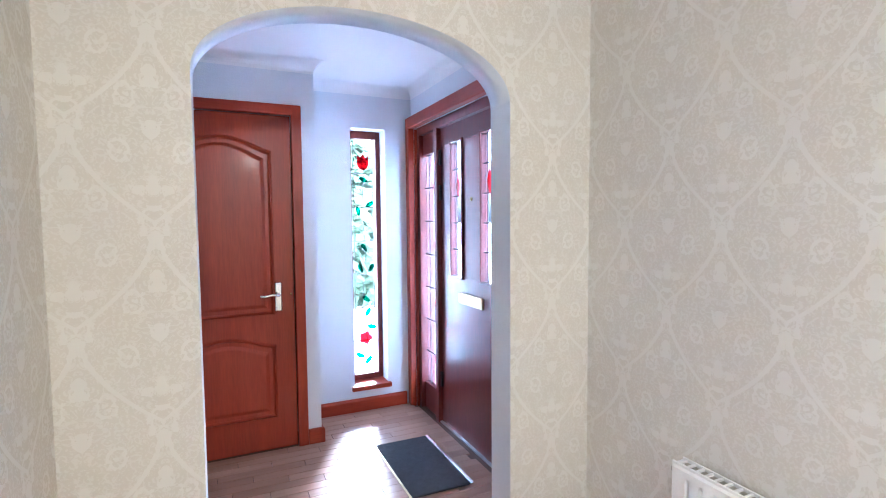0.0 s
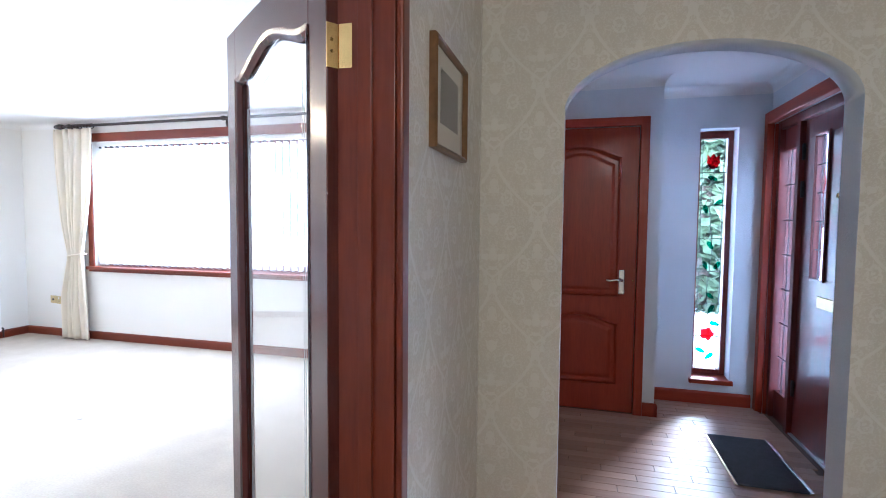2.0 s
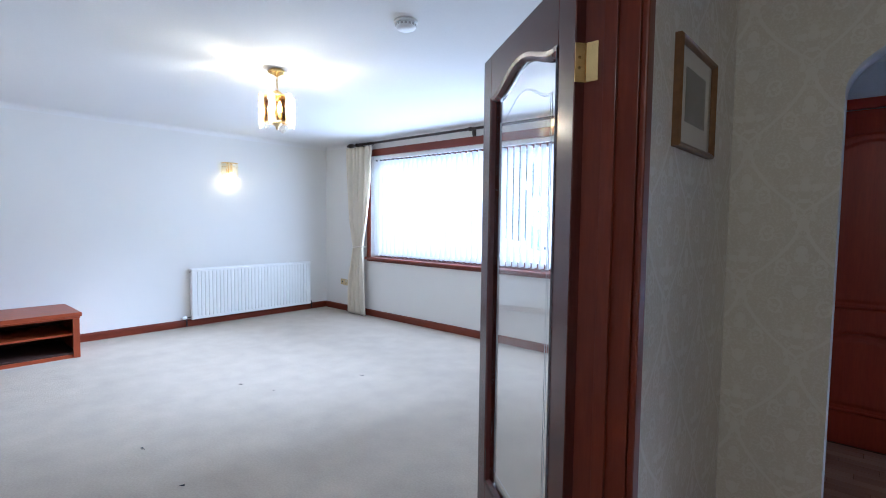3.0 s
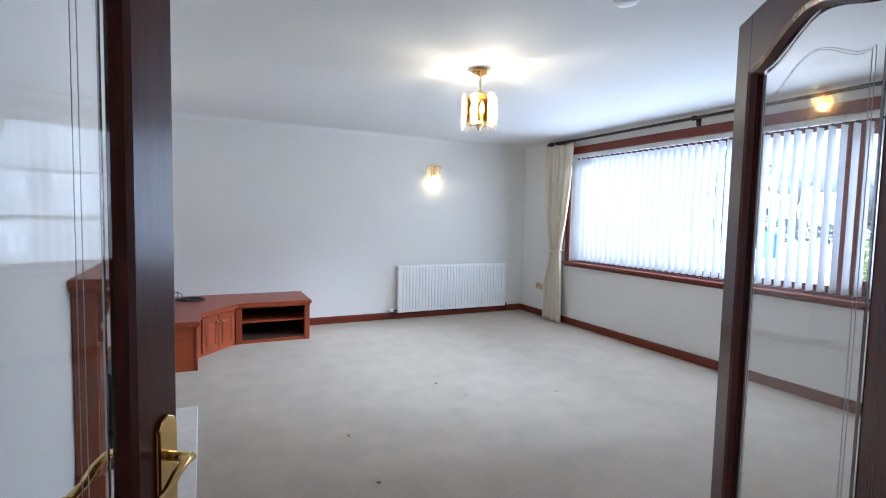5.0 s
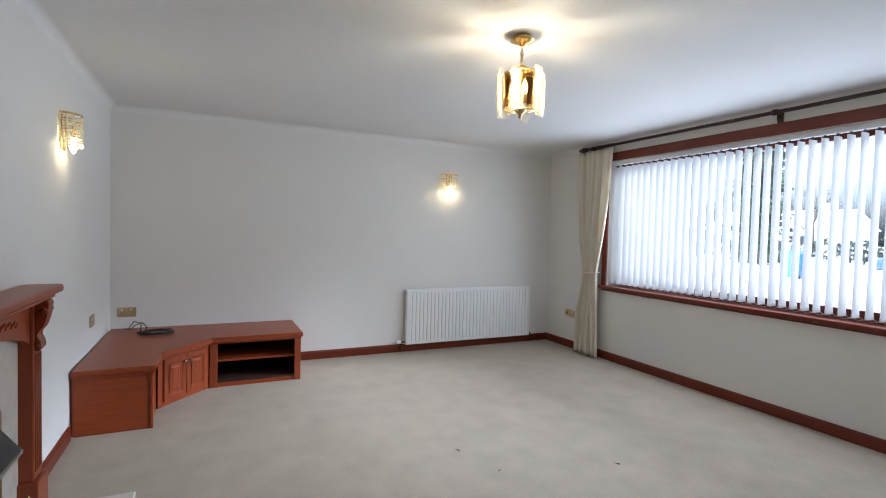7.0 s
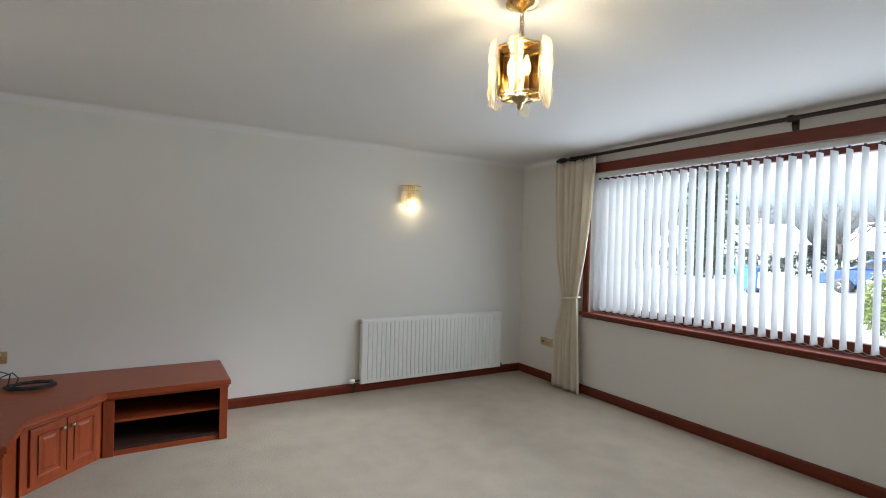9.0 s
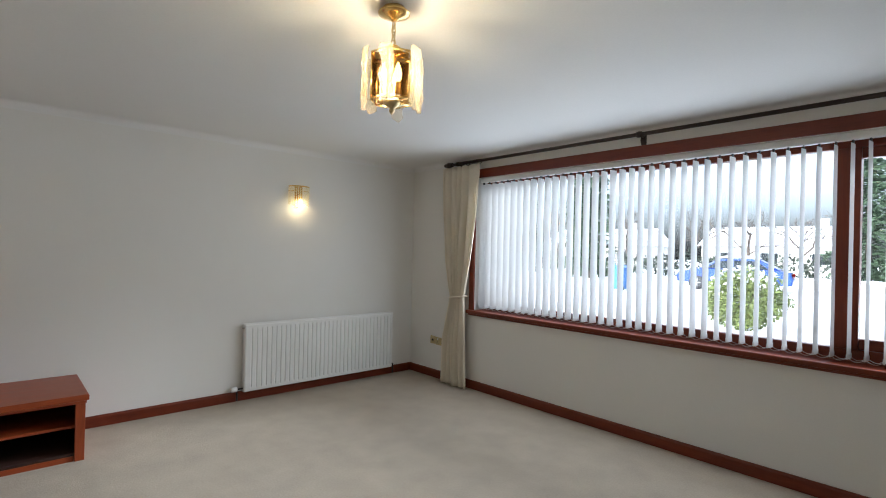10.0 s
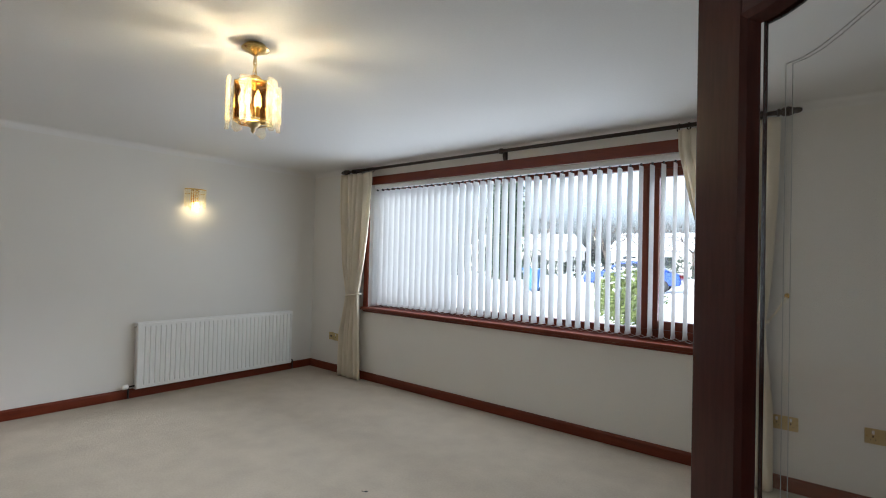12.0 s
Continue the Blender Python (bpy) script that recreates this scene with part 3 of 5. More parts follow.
def glazed_leaf(m, width, label, with_handle, mirror=1):
    """A leaf that runs along local +x from its hinge; local y is its thickness."""
    leaf = thing("door_leaf", label, "door", m, "double doors", "structure")
    T, TOP, BOT, S = 0.022, 1.985, 0.008, 0.105
    W = width
    part("hinge_stile", boxed(0.0, S, -T, T, BOT, TOP, 0.003), LEAF_Z, leaf)
    part("meeting_stile", boxed(W - S, W, -T, T, BOT, TOP, 0.003), LEAF_Z, leaf)
    part("bottom_rail", boxed(S, W - S, -T, T, BOT, 0.22, 0.002), LEAF_X, leaf)
    head = arch_top(S, W - S, 1.815, 0.065)
    part("top_rail", prism(bmesh.new(), [(S, TOP)] + head + [(W - S, TOP)], -T, T, 1), LEAF_X, leaf)
    inner = arch_top(S + 0.026, W - S - 0.026, 1.79, 0.065)
    bm = bmesh.new()
    for side in (-1, 1):
        ya, yb = side * (T + 0.004), side * 0.008
        outer = [(S, 0.22)] + head + [(W - S, 0.22)]
        innr = [(S + 0.026, 0.246)] + inner + [(W - S - 0.026, 0.246)]
        o = [bm.verts.new((a, ya, b)) for a, b in outer]
        p = [bm.verts.new((a * 0.5 + c * 0.5, ya * 0.85, b * 0.5 + d * 0.5)) for (a, b), (c, d) in zip(outer, innr)]
        q = [bm.verts.new((a, yb, b)) for a, b in innr]
        n = len(o)
        for r1, r2 in ((o, p), (p, q)):
            for i in range(n):
                bm.faces.new((r1[i], r1[(i + 1) % n], r2[(i + 1) % n], r2[i]))
    bmesh.ops.recalc_face_normals(bm, faces=bm.faces[:])
    part("glazing_moulding", bm, LEAF_Z, leaf)
    g = part("glass_pane", prism(bmesh.new(), [(S + 0.02, 0.24)] + arch_top(S + 0.02, W - S - 0.02, 1.795, 0.065) + [(W - S - 0.02, 0.24)], -0.003, 0.003, 1), PANE_BEVEL, leaf, "clear glass with an engraved border line")
    g.visible_shadow = False
    # engraved double border line
    bm = bmesh.new()
    for inset in (0.07, 0.082):
        ln = [(S + inset, 0.3)] + arch_top(S + inset, W - S - inset, 1.725 - inset * 0.3, 0.065) + [(W - S - inset, 0.3)]
        for (a, b), (c, d) in zip(ln, ln[1:] + ln[:1]):
            tube(bm, [(a, 0.0035, b), (c, 0.0035, d)], 0.0009, 4)
    part("engraved_line", bm, ETCH, leaf)
    if with_handle:
        for side in (-1, 1):
            y = side * T
            hx, hz = W - 0.036, 0.89
            plate_outline = [(hx - 0.021, hz - 0.09), (hx + 0.021, hz - 0.09), (hx + 0.023, hz - 0.075), (hx + 0.02, hz - 0.06), (hx + 0.02, hz + 0.06), (hx + 0.023, hz + 0.075), (hx + 0.016, hz + 0.088), (hx, hz + 0.096), (hx - 0.016, hz + 0.088), (hx - 0.023, hz + 0.075), (hx - 0.02, hz + 0.06), (hx - 0.02, hz - 0.06), (hx - 0.023, hz - 0.075)]
            handle = part("door_handle", prism(bmesh.new(), plate_outline, min(y, y + side * 0.009), max(y, y + side * 0.009), 1, 0.002), BRASS, leaf, "polished brass lever handle on a shaped plate")
            bm = bmesh.new()
            tube(bm, [(hx, y + side * 0.008, hz + 0.02), (hx, y + side * 0.03, hz + 0.02), (hx, y + side * 0.048, hz + 0.02)], 0.009, 10)
            tube(bm, [(hx + 0.004, y + side * 0.05, hz + 0.02), (hx - 0.02, y + side * 0.052, hz + 0.022), (hx - 0.045, y + side * 0.053, hz + 0.014), (hx - 0.07, y + side * 0.053, hz - 0.004), (hx - 0.1, y + side * 0.052, hz - 0.012), (hx - 0.112, y + side * 0.05, hz - 0.008)], 0.008, 10)
            part("lever", bm, BRASS, handle)
    for hz in (1.735, 0.22):
        hinge = part("hinge", boxed(-0.003, 0.0, -T, T, hz - 0.05, hz + 0.05), BRASS, leaf, "brass butt hinge")
        bm = tube(bmesh.new(), [(-0.004, mirror * -T, hz - 0.05), (-0.004, mirror * -T, hz + 0.05)], 0.006, 10)
        for k in (-0.038, -0.013, 0.013, 0.038):
            turned(bm, [(0.0045, 0), (0.003, 0.0015)], -0.003, (0.01 if int(k * 1000) % 2 else -0.01), hz + k, 8, 0)
        part("hinge_pin", bm, BRASS, hinge)
    return leaf


ETCH = material("etched_line", (0.5, 0.5, 0.5), 0.5, spread=0.05)
a_r = math.degrees(math.atan2(1.160 - 0.655, -1.062 + 0.388))
glazed_leaf(pose(-0.388, 0.655, 0, 0, 0, a_r), 0.835, "mahogany glazed door leaf standing open, arched clear pane", False, 1)
a_l = math.degrees(math.atan2(-0.50 + 0.895, -1.032 + 0.385))
glazed_leaf(pose(-0.388, -0.895, 0, 0, 0, a_l), 0.77, "mahogany glazed door leaf standing open, with brass lever handle", True, -1)

bm = bmesh.new()
frame_in = thing("door_1", "mahogany door lining and architraves of the double doorway", "door frame", kind="structure")
for y0, y1 in ((DOOR_Y1, DOOR_Y1 + 0.03), (DOOR_Y0 - 0.03, DOOR_Y0)):
    part("lining", boxed(RX1 - 0.002, HX0 + 0.002, y0, y1, 0, DOOR_TOP + 0.03, 0.002), TRIM_Z, frame_in)
part("lining_head", boxed(RX1 - 0.002, HX0 + 0.002, DOOR_Y0, DOOR_Y1, DOOR_TOP, DOOR_TOP + 0.03, 0.002), TRIM_Y, frame_in)
for xa, xb in ((HX0 + 0.003, HX0 + 0.02), (RX1 - 0.02, RX1 - 0.003)):
    part("architrave", boxed(xa, xb, DOOR_Y1 + 0.004, DOOR_Y1 + 0.05, 0, DOOR_TOP + 0.05, 0.005), TRIM_Z, frame_in)
    if xa > -0.3:
        part("architrave", boxed(xa, xb, DOOR_Y0 - 0.05, DOOR_Y0 - 0.004, 0, DOOR_TOP + 0.05, 0.005), TRIM_Z, frame_in)
    part("architrave_head", boxed(xa, xb, DOOR_Y0 - 0.003, DOOR_Y1 + 0.003, DOOR_TOP + 0.004, DOOR_TOP + 0.05, 0.005), TRIM_Y, frame_in)
part("door_stop", boxed(-0.33, -0.295, DOOR_Y1 - 0.012, DOOR_Y1 - 0.0005, 0, DOOR_TOP - 0.001, 0.002), TRIM_Z, frame_in)
part("hinge_leaf", boxed(RX1 + 0.006, RX1 + 0.038, DOOR_Y1 - 0.003, DOOR_Y1 - 0.0006, 1.685, 1.785), BRASS, frame_in, "brass butt hinge plate")

# ---- porch: inner door ----
inner = thing("door_2", "closed mahogany inner door with arched raised panels", "door", kind="structure")
DX0, DX1, DY = D1[0], D1[1], 3.185
slab = part("leaf", boxed(DX0, DX1, DY + 0.012, DY + 0.05, 0.008, 1.985, 0.002), WOOD_Z, inner)


def raised_panel(parent, xa, xb, za, zb, rise, y, mat, notch=0.0):
    """A fielded panel in a moulded surround, with an arched head when rise is set."""
    def outline(d):
        top = [(xa + d + (xb - xa - 2 * d) * i / 16, zb - d + rise * math.sin(math.pi * i / 16) ** 1.2) for i in range(17)] if rise else [(xa + d, zb - d), (xb - d, zb - d)]
        return [(xa + d, za + d)] + top + [(xb - d, za + d)]
    bm = bmesh.new()
    rings = []
    for d, yy in ((0.0, y - 0.001), (0.012, y - 0.011), (0.03, y + 0.006), (0.06, y - 0.008), (0.066, y - 0.009)):
        rings.append([bm.verts.new((a, yy, b)) for a, b in outline(d)])
    n = len(rings[0])
    for r1, r2 in zip(rings, rings[1:]):
        for i in range(n):
            bm.faces.new((r1[i], r1[(i + 1) % n], r2[(i + 1) % n], r2[i]))
    bm.faces.new(rings[-1])
    bmesh.ops.recalc_face_normals(bm, faces=bm.faces[:])
    return part("raised_panel", bm, mat, parent)


raised_panel(inner, DX0 + 0.11, DX1 - 0.11, 0.82, 1.78, 0.08, DY + 0.012, WOOD_Z)
raised_panel(inner, DX0 + 0.11, DX1 - 0.11, 0.2, 0.64, 0.06, DY + 0.012, WOOD_Z)
for xa, xb in ((DX1 + 0.002, DX1 + 0.06), (HX0 + 0.002, DX0 - 0.002)):
    part("architrave", boxed(xa, xb, DY - 0.025, DY + 0.012, 0.0, 2.045, 0.005), WOOD_Z, inner)
part("architrave_head", boxed(HX0 + 0.002, DX1 + 0.06, DY - 0.023, DY + 0.012, 1.989, 2.047, 0.005), WOOD_X, inner)
part("plinth_block", boxed(DX1 + 0.061, RETX + 0.015, DY - 0.025, DY - 0.006, 0.0, 0.1, 0.004), WOOD_X, inner)
hx, hz = 0.464, 0.925
plate = part("door_handle", boxed(hx - 0.02, hx + 0.02, DY + 0.002, DY + 0.012, hz - 0.085, hz + 0.085, 0.006), CHROME, inner, "polished metal lever handle on a long plate")
bm = tube(bmesh.new(), [(hx, DY + 0.002, hz + 0.015), (hx, DY - 0.04, hz + 0.015)], 0.009, 10)
tube(bm, [(hx + 0.004, DY - 0.042, hz + 0.015), (hx - 0.04, DY - 0.043, hz + 0.018), (hx - 0.08, DY - 0.042, hz + 0.01), (hx - 0.105, DY - 0.042, hz + 0.016)], 0.008, 10)
part("lever", bm, CHROME, plate)
part("latch", turned(bmesh.new(), [(0.006, 0), (0.006, 0.008), (0.002, 0.01)], DX1 - 0.018, DY + 0.002, hz + 0.012, 10, 1), BRASS, inner)

# ---- porch: slit window with stained glass ----
vw = thing("window_2", "narrow slit window of leaded glass with red flowers", "window", kind="structure")
wy = PY1 + 0.12
vx0, vx1, vz0, vz1 = VWIN
for a, b in ((vx0, vx0 + 0.035), (vx1 - 0.035, vx1)):
    part("window_frame", boxed(a, b, wy, wy + 0.06, vz0 + 0.02, vz1, 0.003), FRONT, vw)
for a, b in ((vz0 + 0.02, vz0 + 0.06), (vz1 - 0.055, vz1)):
    part("window_frame", boxed(vx0 + 0.035, vx1 - 0.035, wy, wy + 0.06, a, b, 0.003), FRONT, vw)
part("window_sill", boxed(vx0 - 0.02, vx1 + 0.02, PY1 - 0.03, wy + 0.06, vz0 - 0.015, vz0 + 0.018, 0.004), WOOD_X, vw)
g = part("pane", boxed(vx0 + 0.035, vx1 - 0.035, wy + 0.028, wy + 0.033, vz0 + 0.06, vz1 - 0.055), PANE, vw)
g.visible_shadow = False
lead = bmesh.new()
gx0, gx1, gz0, gz1 = vx0 + 0.035, vx1 - 0.035, vz0 + 0.06, vz1 - 0.055
gc = (gx0 + gx1) / 2
for k in range(1, 7):
    z = gz0 + (gz1 - gz0) * k / 7
    box(lead, gx0, gx1, wy + 0.022, wy + 0.027, z - 0.003, z + 0.003)
for xx in (gx0 + 0.018, gx1 - 0.018):
    box(lead, xx - 0.002, xx + 0.002, wy + 0.022, wy + 0.027, gz0, gz1)
tube(lead, [(gc + 0.012 * math.sin(k * 0.7), wy + 0.022, gz0 + 0.1 + k * (gz1 - gz0 - 0.3) / 20) for k in range(21)], 0.0025, 5)
part("leading", lead, LEAD, vw)


def flat_shape(outline, y0, y1):
    return prism(bmesh.new(), outline, y0, y1, 1)


def petal(cx, cz, w, h, tilt=0.0, n=14):
    pts = []
    for i in range(n):
        a = 2 * math.pi * i / n
        u, v = w * math.sin(a) * (0.55 + 0.45 * abs(math.cos(a / 2))), h * math.cos(a)
        pts.append((cx + u * math.cos(tilt) - v * math.sin(tilt), cz + u * math.sin(tilt) + v * math.cos(tilt)))
    return pts


tz = 1.79
part("tulip", flat_shape([(gc - 0.04, tz + 0.055), (gc - 0.02, tz + 0.035), (gc, tz + 0.065), (gc + 0.02, tz + 0.035), (gc + 0.04, tz + 0.055), (gc + 0.043, tz - 0.005), (gc + 0.03, tz - 0.04), (gc, tz - 0.055), (gc - 0.03, tz - 0.04), (gc - 0.043, tz - 0.005)], wy + 0.017, wy + 0.021), RED_GLASS, vw, "red stained-glass tulip")
rz_ = 0.50
part("rose", flat_shape([(gc + 0.045 * math.cos(a) * (1 + 0.13 * math.cos(5 * a)), rz_ + 0.045 * math.sin(a) * (1 + 0.13 * math.cos(5 * a))) for a in [2 * math.pi * i / 40 for i in range(40)]], wy + 0.017, wy + 0.021), RED_GLASS, vw, "red stained-glass rose")
for k, (dx, z, tilt) in enumerate(((0.0, 1.67, 1.2), (-0.04, 1.44, 0.3), (0.045, 1.49, -1.0), (0.0, 1.17, 0.6), (-0.03, 1.02, 0.4), (0.05, 1.02, -0.6), (0.01, 0.79, 0.9), (0.02, 0.69, -0.5), (0.05, 0.58, 1.3), (-0.04, 0.37, 1.1), (0.02, 0.33, -0.8))):
    part("leaf", flat_shape(petal(gc + dx, z, 0.018, 0.035, tilt), wy + 0.017, wy + 0.021), GREEN_GLASS, vw)

# ---- porch: front door with side light ----
fd = thing("door_3", "glossy dark red front door with leaded panes and a side light", "front door", kind="structure")
FX = 1.50
for a, b, zt in ((FD[0] - 0.06, FD[0] + 0.005, FD[2] + 0.07), (FD[1] - 0.005, FD[1] + 0.058, FD[2] + 0.07)):
    part("architrave", boxed(PX1 - 0.045, PX1 - 0.001, a, b, 0, zt, 0.005), WOOD_Z, fd)
part("architrave_head", boxed(PX1 - 0.047, PX1 - 0.001, FD[0] + 0.006, FD[1] - 0.006, FD[2] - 0.01, FD[2] + 0.07, 0.006), WOOD_Y, fd)
for a, b in ((FD[1] - 0.05, FD[1]), (3.135, 3.185), (FD[0], FD[0] + 0.05)):
    part("door_post", boxed(FX - 0.03, FX + 0.08, a, b, 0, FD[2] - 0.002, 0.004), FRONT, fd)
part("frame_head", boxed(FX - 0.03, FX + 0.08, FD[0] + 0.05, FD[1] - 0.05, FD[2] - 0.06, FD[2] - 0.003, 0.004), FRONT, fd)
part("frame_reveal", boxed(PX1 + 0.0005, FX - 0.031, FD[1] - 0.012, FD[1] - 0.0005, 0, FD[2] - 0.012), WOOD_Z, fd)
# side light
part("side_panel", boxed(FX, FX + 0.045, 3.185, FD[1] - 0.05, 0, 0.19, 0.003), FRONT, fd)
part("side_head", boxed(FX, FX + 0.045, 3.185, FD[1] - 0.05, 1.83, FD[2] - 0.06, 0.003), FRONT, fd)
g = part("side_pane", boxed(FX + 0.02, FX + 0.026, 3.185, FD[1] - 0.05, 0.19, 1.83), PANE_WAVY, fd, "leaded obscured side light with red diamonds")
g.visible_shadow = False
lead = bmesh.new()
for k in range(1, 7):
    z = 0.19 + 1.64 * k / 7
    box(lead, FX + 0.012, FX + 0.018, 3.186, FD[1] - 0.051, z - 0.003, z + 0.003)
for yy in (3.225, 3.265, 3.36):
    box(lead, FX + 0.012, FX + 0.018, yy - 0.0025, yy + 0.0025, 0.191, 1.829)
part("leading", lead, LEAD, fd)
for z in (0.39, 0.79, 1.2, 1.6):
    part("diamond", prism(bmesh.new(), [(3.245, z - 0.09), (3.283, z), (3.245, z + 0.09), (3.207, z)], FX + 0.007, FX + 0.011, 0), RED_GLASS, fd)
# leaf
LY0, LY1 = FD[0] + 0.052, 3.133
leafm = bmesh.new()
box(leafm, FX, FX + 0.045, LY0, LY1, 0.012, 1.02, 0.002)
box(leafm, FX, FX + 0.045, LY0, LY1, 1.85, FD[2] - 0.062, 0.002)
for a, b in ((LY0, 2.43), (2.58, 2.82), (2.97, LY1)):
    box(leafm, FX, FX + 0.045, a, b, 1.0205, 1.8495)
leaf = part("front_leaf", leafm, FRONT, fd)
for a, b in ((2.43, 2.58), (2.82, 2.97)):
    g = part("pane", boxed(FX + 0.02, FX + 0.026, a, b, 1.02, 1.85), PANE_WAVY, leaf)
    g.visible_shadow = False
    bm = bmesh.new()
    for ya, yb, za, zb in ((a - 0.014, a, 1.006, 1.864), (b, b + 0.014, 1.006, 1.864), (a, b, 1.006, 1.02), (a, b, 1.85, 1.864)):
        box(bm, FX - 0.012, FX - 0.0005, ya, yb, za, zb, 0.003)
    part("pane_bead", bm, FRONT, leaf)
    bm = bmesh.new()
    for k in range(1, 5):
        z = 1.02 + 0.83 * k / 5
        box(bm, FX + 0.012, FX + 0.018, a, b, z - 0.003, z + 0.003)
    for yy in (a + 0.045, a + 0.105):
        box(bm, FX + 0.012, FX + 0.018, yy - 0.0025, yy + 0.0025, 1.02, 1.85)
    part("leading", bm, LEAD, leaf)
    part("diamond", prism(bmesh.new(), [(a + 0.075, 1.5), (a + 0.1, 1.58), (a + 0.075, 1.66), (a + 0.05, 1.58)], FX + 0.007, FX + 0.011, 0), RED_GLASS, leaf)
part("letter_plate", boxed(FX - 0.012, FX - 0.0005, 2.56, 2.86, 0.86, 0.925, 0.003), BRASS_DULL, leaf, "pale brass letter plate")
part("peephole", turned(bmesh.new(), [(0.012, 0), (0.012, -0.006), (0.005, -0.009)], FX, 2.70, 1.49, 12, 0), BRASS, leaf)
for z in (1.78, 1.55, 0.3):
    part("hinge", boxed(FX - 0.016, FX - 0.002, 3.115, 3.15, z - 0.05, z + 0.05, 0.003), BLACK, leaf, "black steel hinge")
part("weather_bar", boxed(FX - 0.02, FX - 0.001, LY0, LY1, 0.004, 0.012, 0.001), STEEL, fd)

# ---- corner television cabinet ----
def corner_cabinet():
    cab = thing("corner_cabinet", "reddish wooden corner television cabinet with two doors and open shelves", "cabinet")
    H0 = 0.385
    top = [(-5.95, -0.912), (-4.545, -0.912), (-4.545, -0.454), (-4.915, -0.454), (-5.303, -0.115), (-5.303, 0.615), (-5.95, 0.615)]
    part("top", prism(bmesh.new(), top, H0, 0.424, 2, 0.008), OAKY, cab)
    part("top_moulding", prism(bmesh.new(), [(-5.95, -0.905), (-4.557, -0.905), (-4.557, -0.466), (-4.92, -0.466), (-5.315, -0.125), (-5.315, 0.603), (-5.95, 0.603)], 0.368, 0.384, 2), OAKY_X, cab)
    Z1 = 0.367
    part("end_panel", boxed(-4.595, -4.575, -0.905, -0.49, 0.0, Z1, 0.002), OAKY, cab)
    part("front_panel", boxed(-4.93, -4.596, -0.505, -0.487, 0.0, Z1, 0.002), OAKY_X, cab)
    part("pilaster", boxed(-4.605, -4.567, -0.489, -0.472, 0.0, Z1, 0.003), OAKY_Z, cab)
    # back, inner side and bottom shelf take the painted shade
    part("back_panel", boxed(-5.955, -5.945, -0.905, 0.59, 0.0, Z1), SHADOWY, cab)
    part("back_panel", boxed(-5.944, -4.597, -0.922, -0.906, 0.0, Z1), OAKY_X, cab)
    b, a = Vector((-4.945, -0.475, 0)), Vector((-5.335, -0.135, 0))
    d = (b - a).normalized()
    ang = math.degrees(math.atan2(d.y, d.x))
    L = (b - a).length
    m = pose(a.x, a.y, 0, 0, 0, ang)

    def on(bm):
        bmesh.ops.transform(bm, matrix=m, verts=bm.verts[:])
        return bm
    part("stile", on(boxed(0.0, 0.05, -0.02, 0.0, 0.0, Z1, 0.002)), OAKY_Z, cab)
    part("stile", on(boxed(L - 0.05, L, -0.02, 0.0, 0.0, Z1, 0.002)), OAKY_Z, cab)
    part("toe_rail", on(boxed(0.05, L - 0.05, -0.02, -0.004, 0.0, 0.045, 0.001)), OAKY_X, cab)
    part("head_rail", on(boxed(0.05, L - 0.05, -0.02, -0.004, Z1 - 0.03, Z1, 0.001)), OAKY_X, cab)
    half = L / 2
    for p, q, kx in ((0.045, half - 0.003, half - 0.03), (half + 0.003, L - 0.045, half + 0.03)):
        bm = boxed(p, q, -0.002, 0.014, 0.035, Z1 - 0.018, 0.003)
        door = part("door", on(bm), OAKY_Z, cab)
        bm = bmesh.new()
        rings = []
        for dd, yy in ((0.04, 0.0145), (0.052, 0.006), (0.06, 0.006), (0.078, 0.013)):
            rings.append([bm.verts.new((xx, yy, zz)) for xx, zz in ((p + dd, 0.035 + dd), (q - dd, 0.035 + dd), (q - dd, Z1 - 0.018 - dd), (p + dd, Z1 - 0.018 - dd))])
        for r1, r2 in zip(rings, rings[1:]):
            for i in range(4):
                bm.faces.new((r1[i], r1[(i + 1) % 4], r2[(i + 1) % 4], r2[i]))
        bm.faces.new(rings[-1])
        bmesh.ops.translate(bm, vec=(0, 0.006, 0), verts=bm.verts[:])
        bmesh.ops.recalc_face_normals(bm, faces=bm.faces[:])
        part("door_panel", on(bm), OAKY_Z, door)
        part("knob", on(turned(bmesh.new(), [(0.006, 0.0), (0.005, 0.008), (0.012, 0.014), (0.013, 0.02), (0.008, 0.026), (0.001, 0.027)], kx, 0.014, 0.30, 14, 1)), CHROME, door, "round silver-coloured knob")
    part("divider", boxed(-5.345, -5.318, -0.135, -0.075, 0.0, Z1, 0.002), OAKY_Z, cab)
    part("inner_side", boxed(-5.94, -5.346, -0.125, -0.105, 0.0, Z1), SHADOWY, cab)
    part("end_side", boxed(-5.944, -5.322, 0.575, 0.595, 0.0, Z1, 0.002), OAKY_Z, cab)
    part("corner_post", boxed(-5.34, -5.316, 0.545, 0.598, 0.0, Z1, 0.003), OAKY_Z, cab)
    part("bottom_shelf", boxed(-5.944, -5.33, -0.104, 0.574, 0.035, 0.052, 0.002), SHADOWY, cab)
    part("plinth", boxed(-5.345, -5.33, -0.074, 0.544, 0.0, 0.034, 0.001), OAKY, cab)
    part("shelf", boxed(-5.944, -5.36, -0.104, 0.574, 0.205, 0.222, 0.002), OAKY, cab)
    return cab


corner_cabinet()

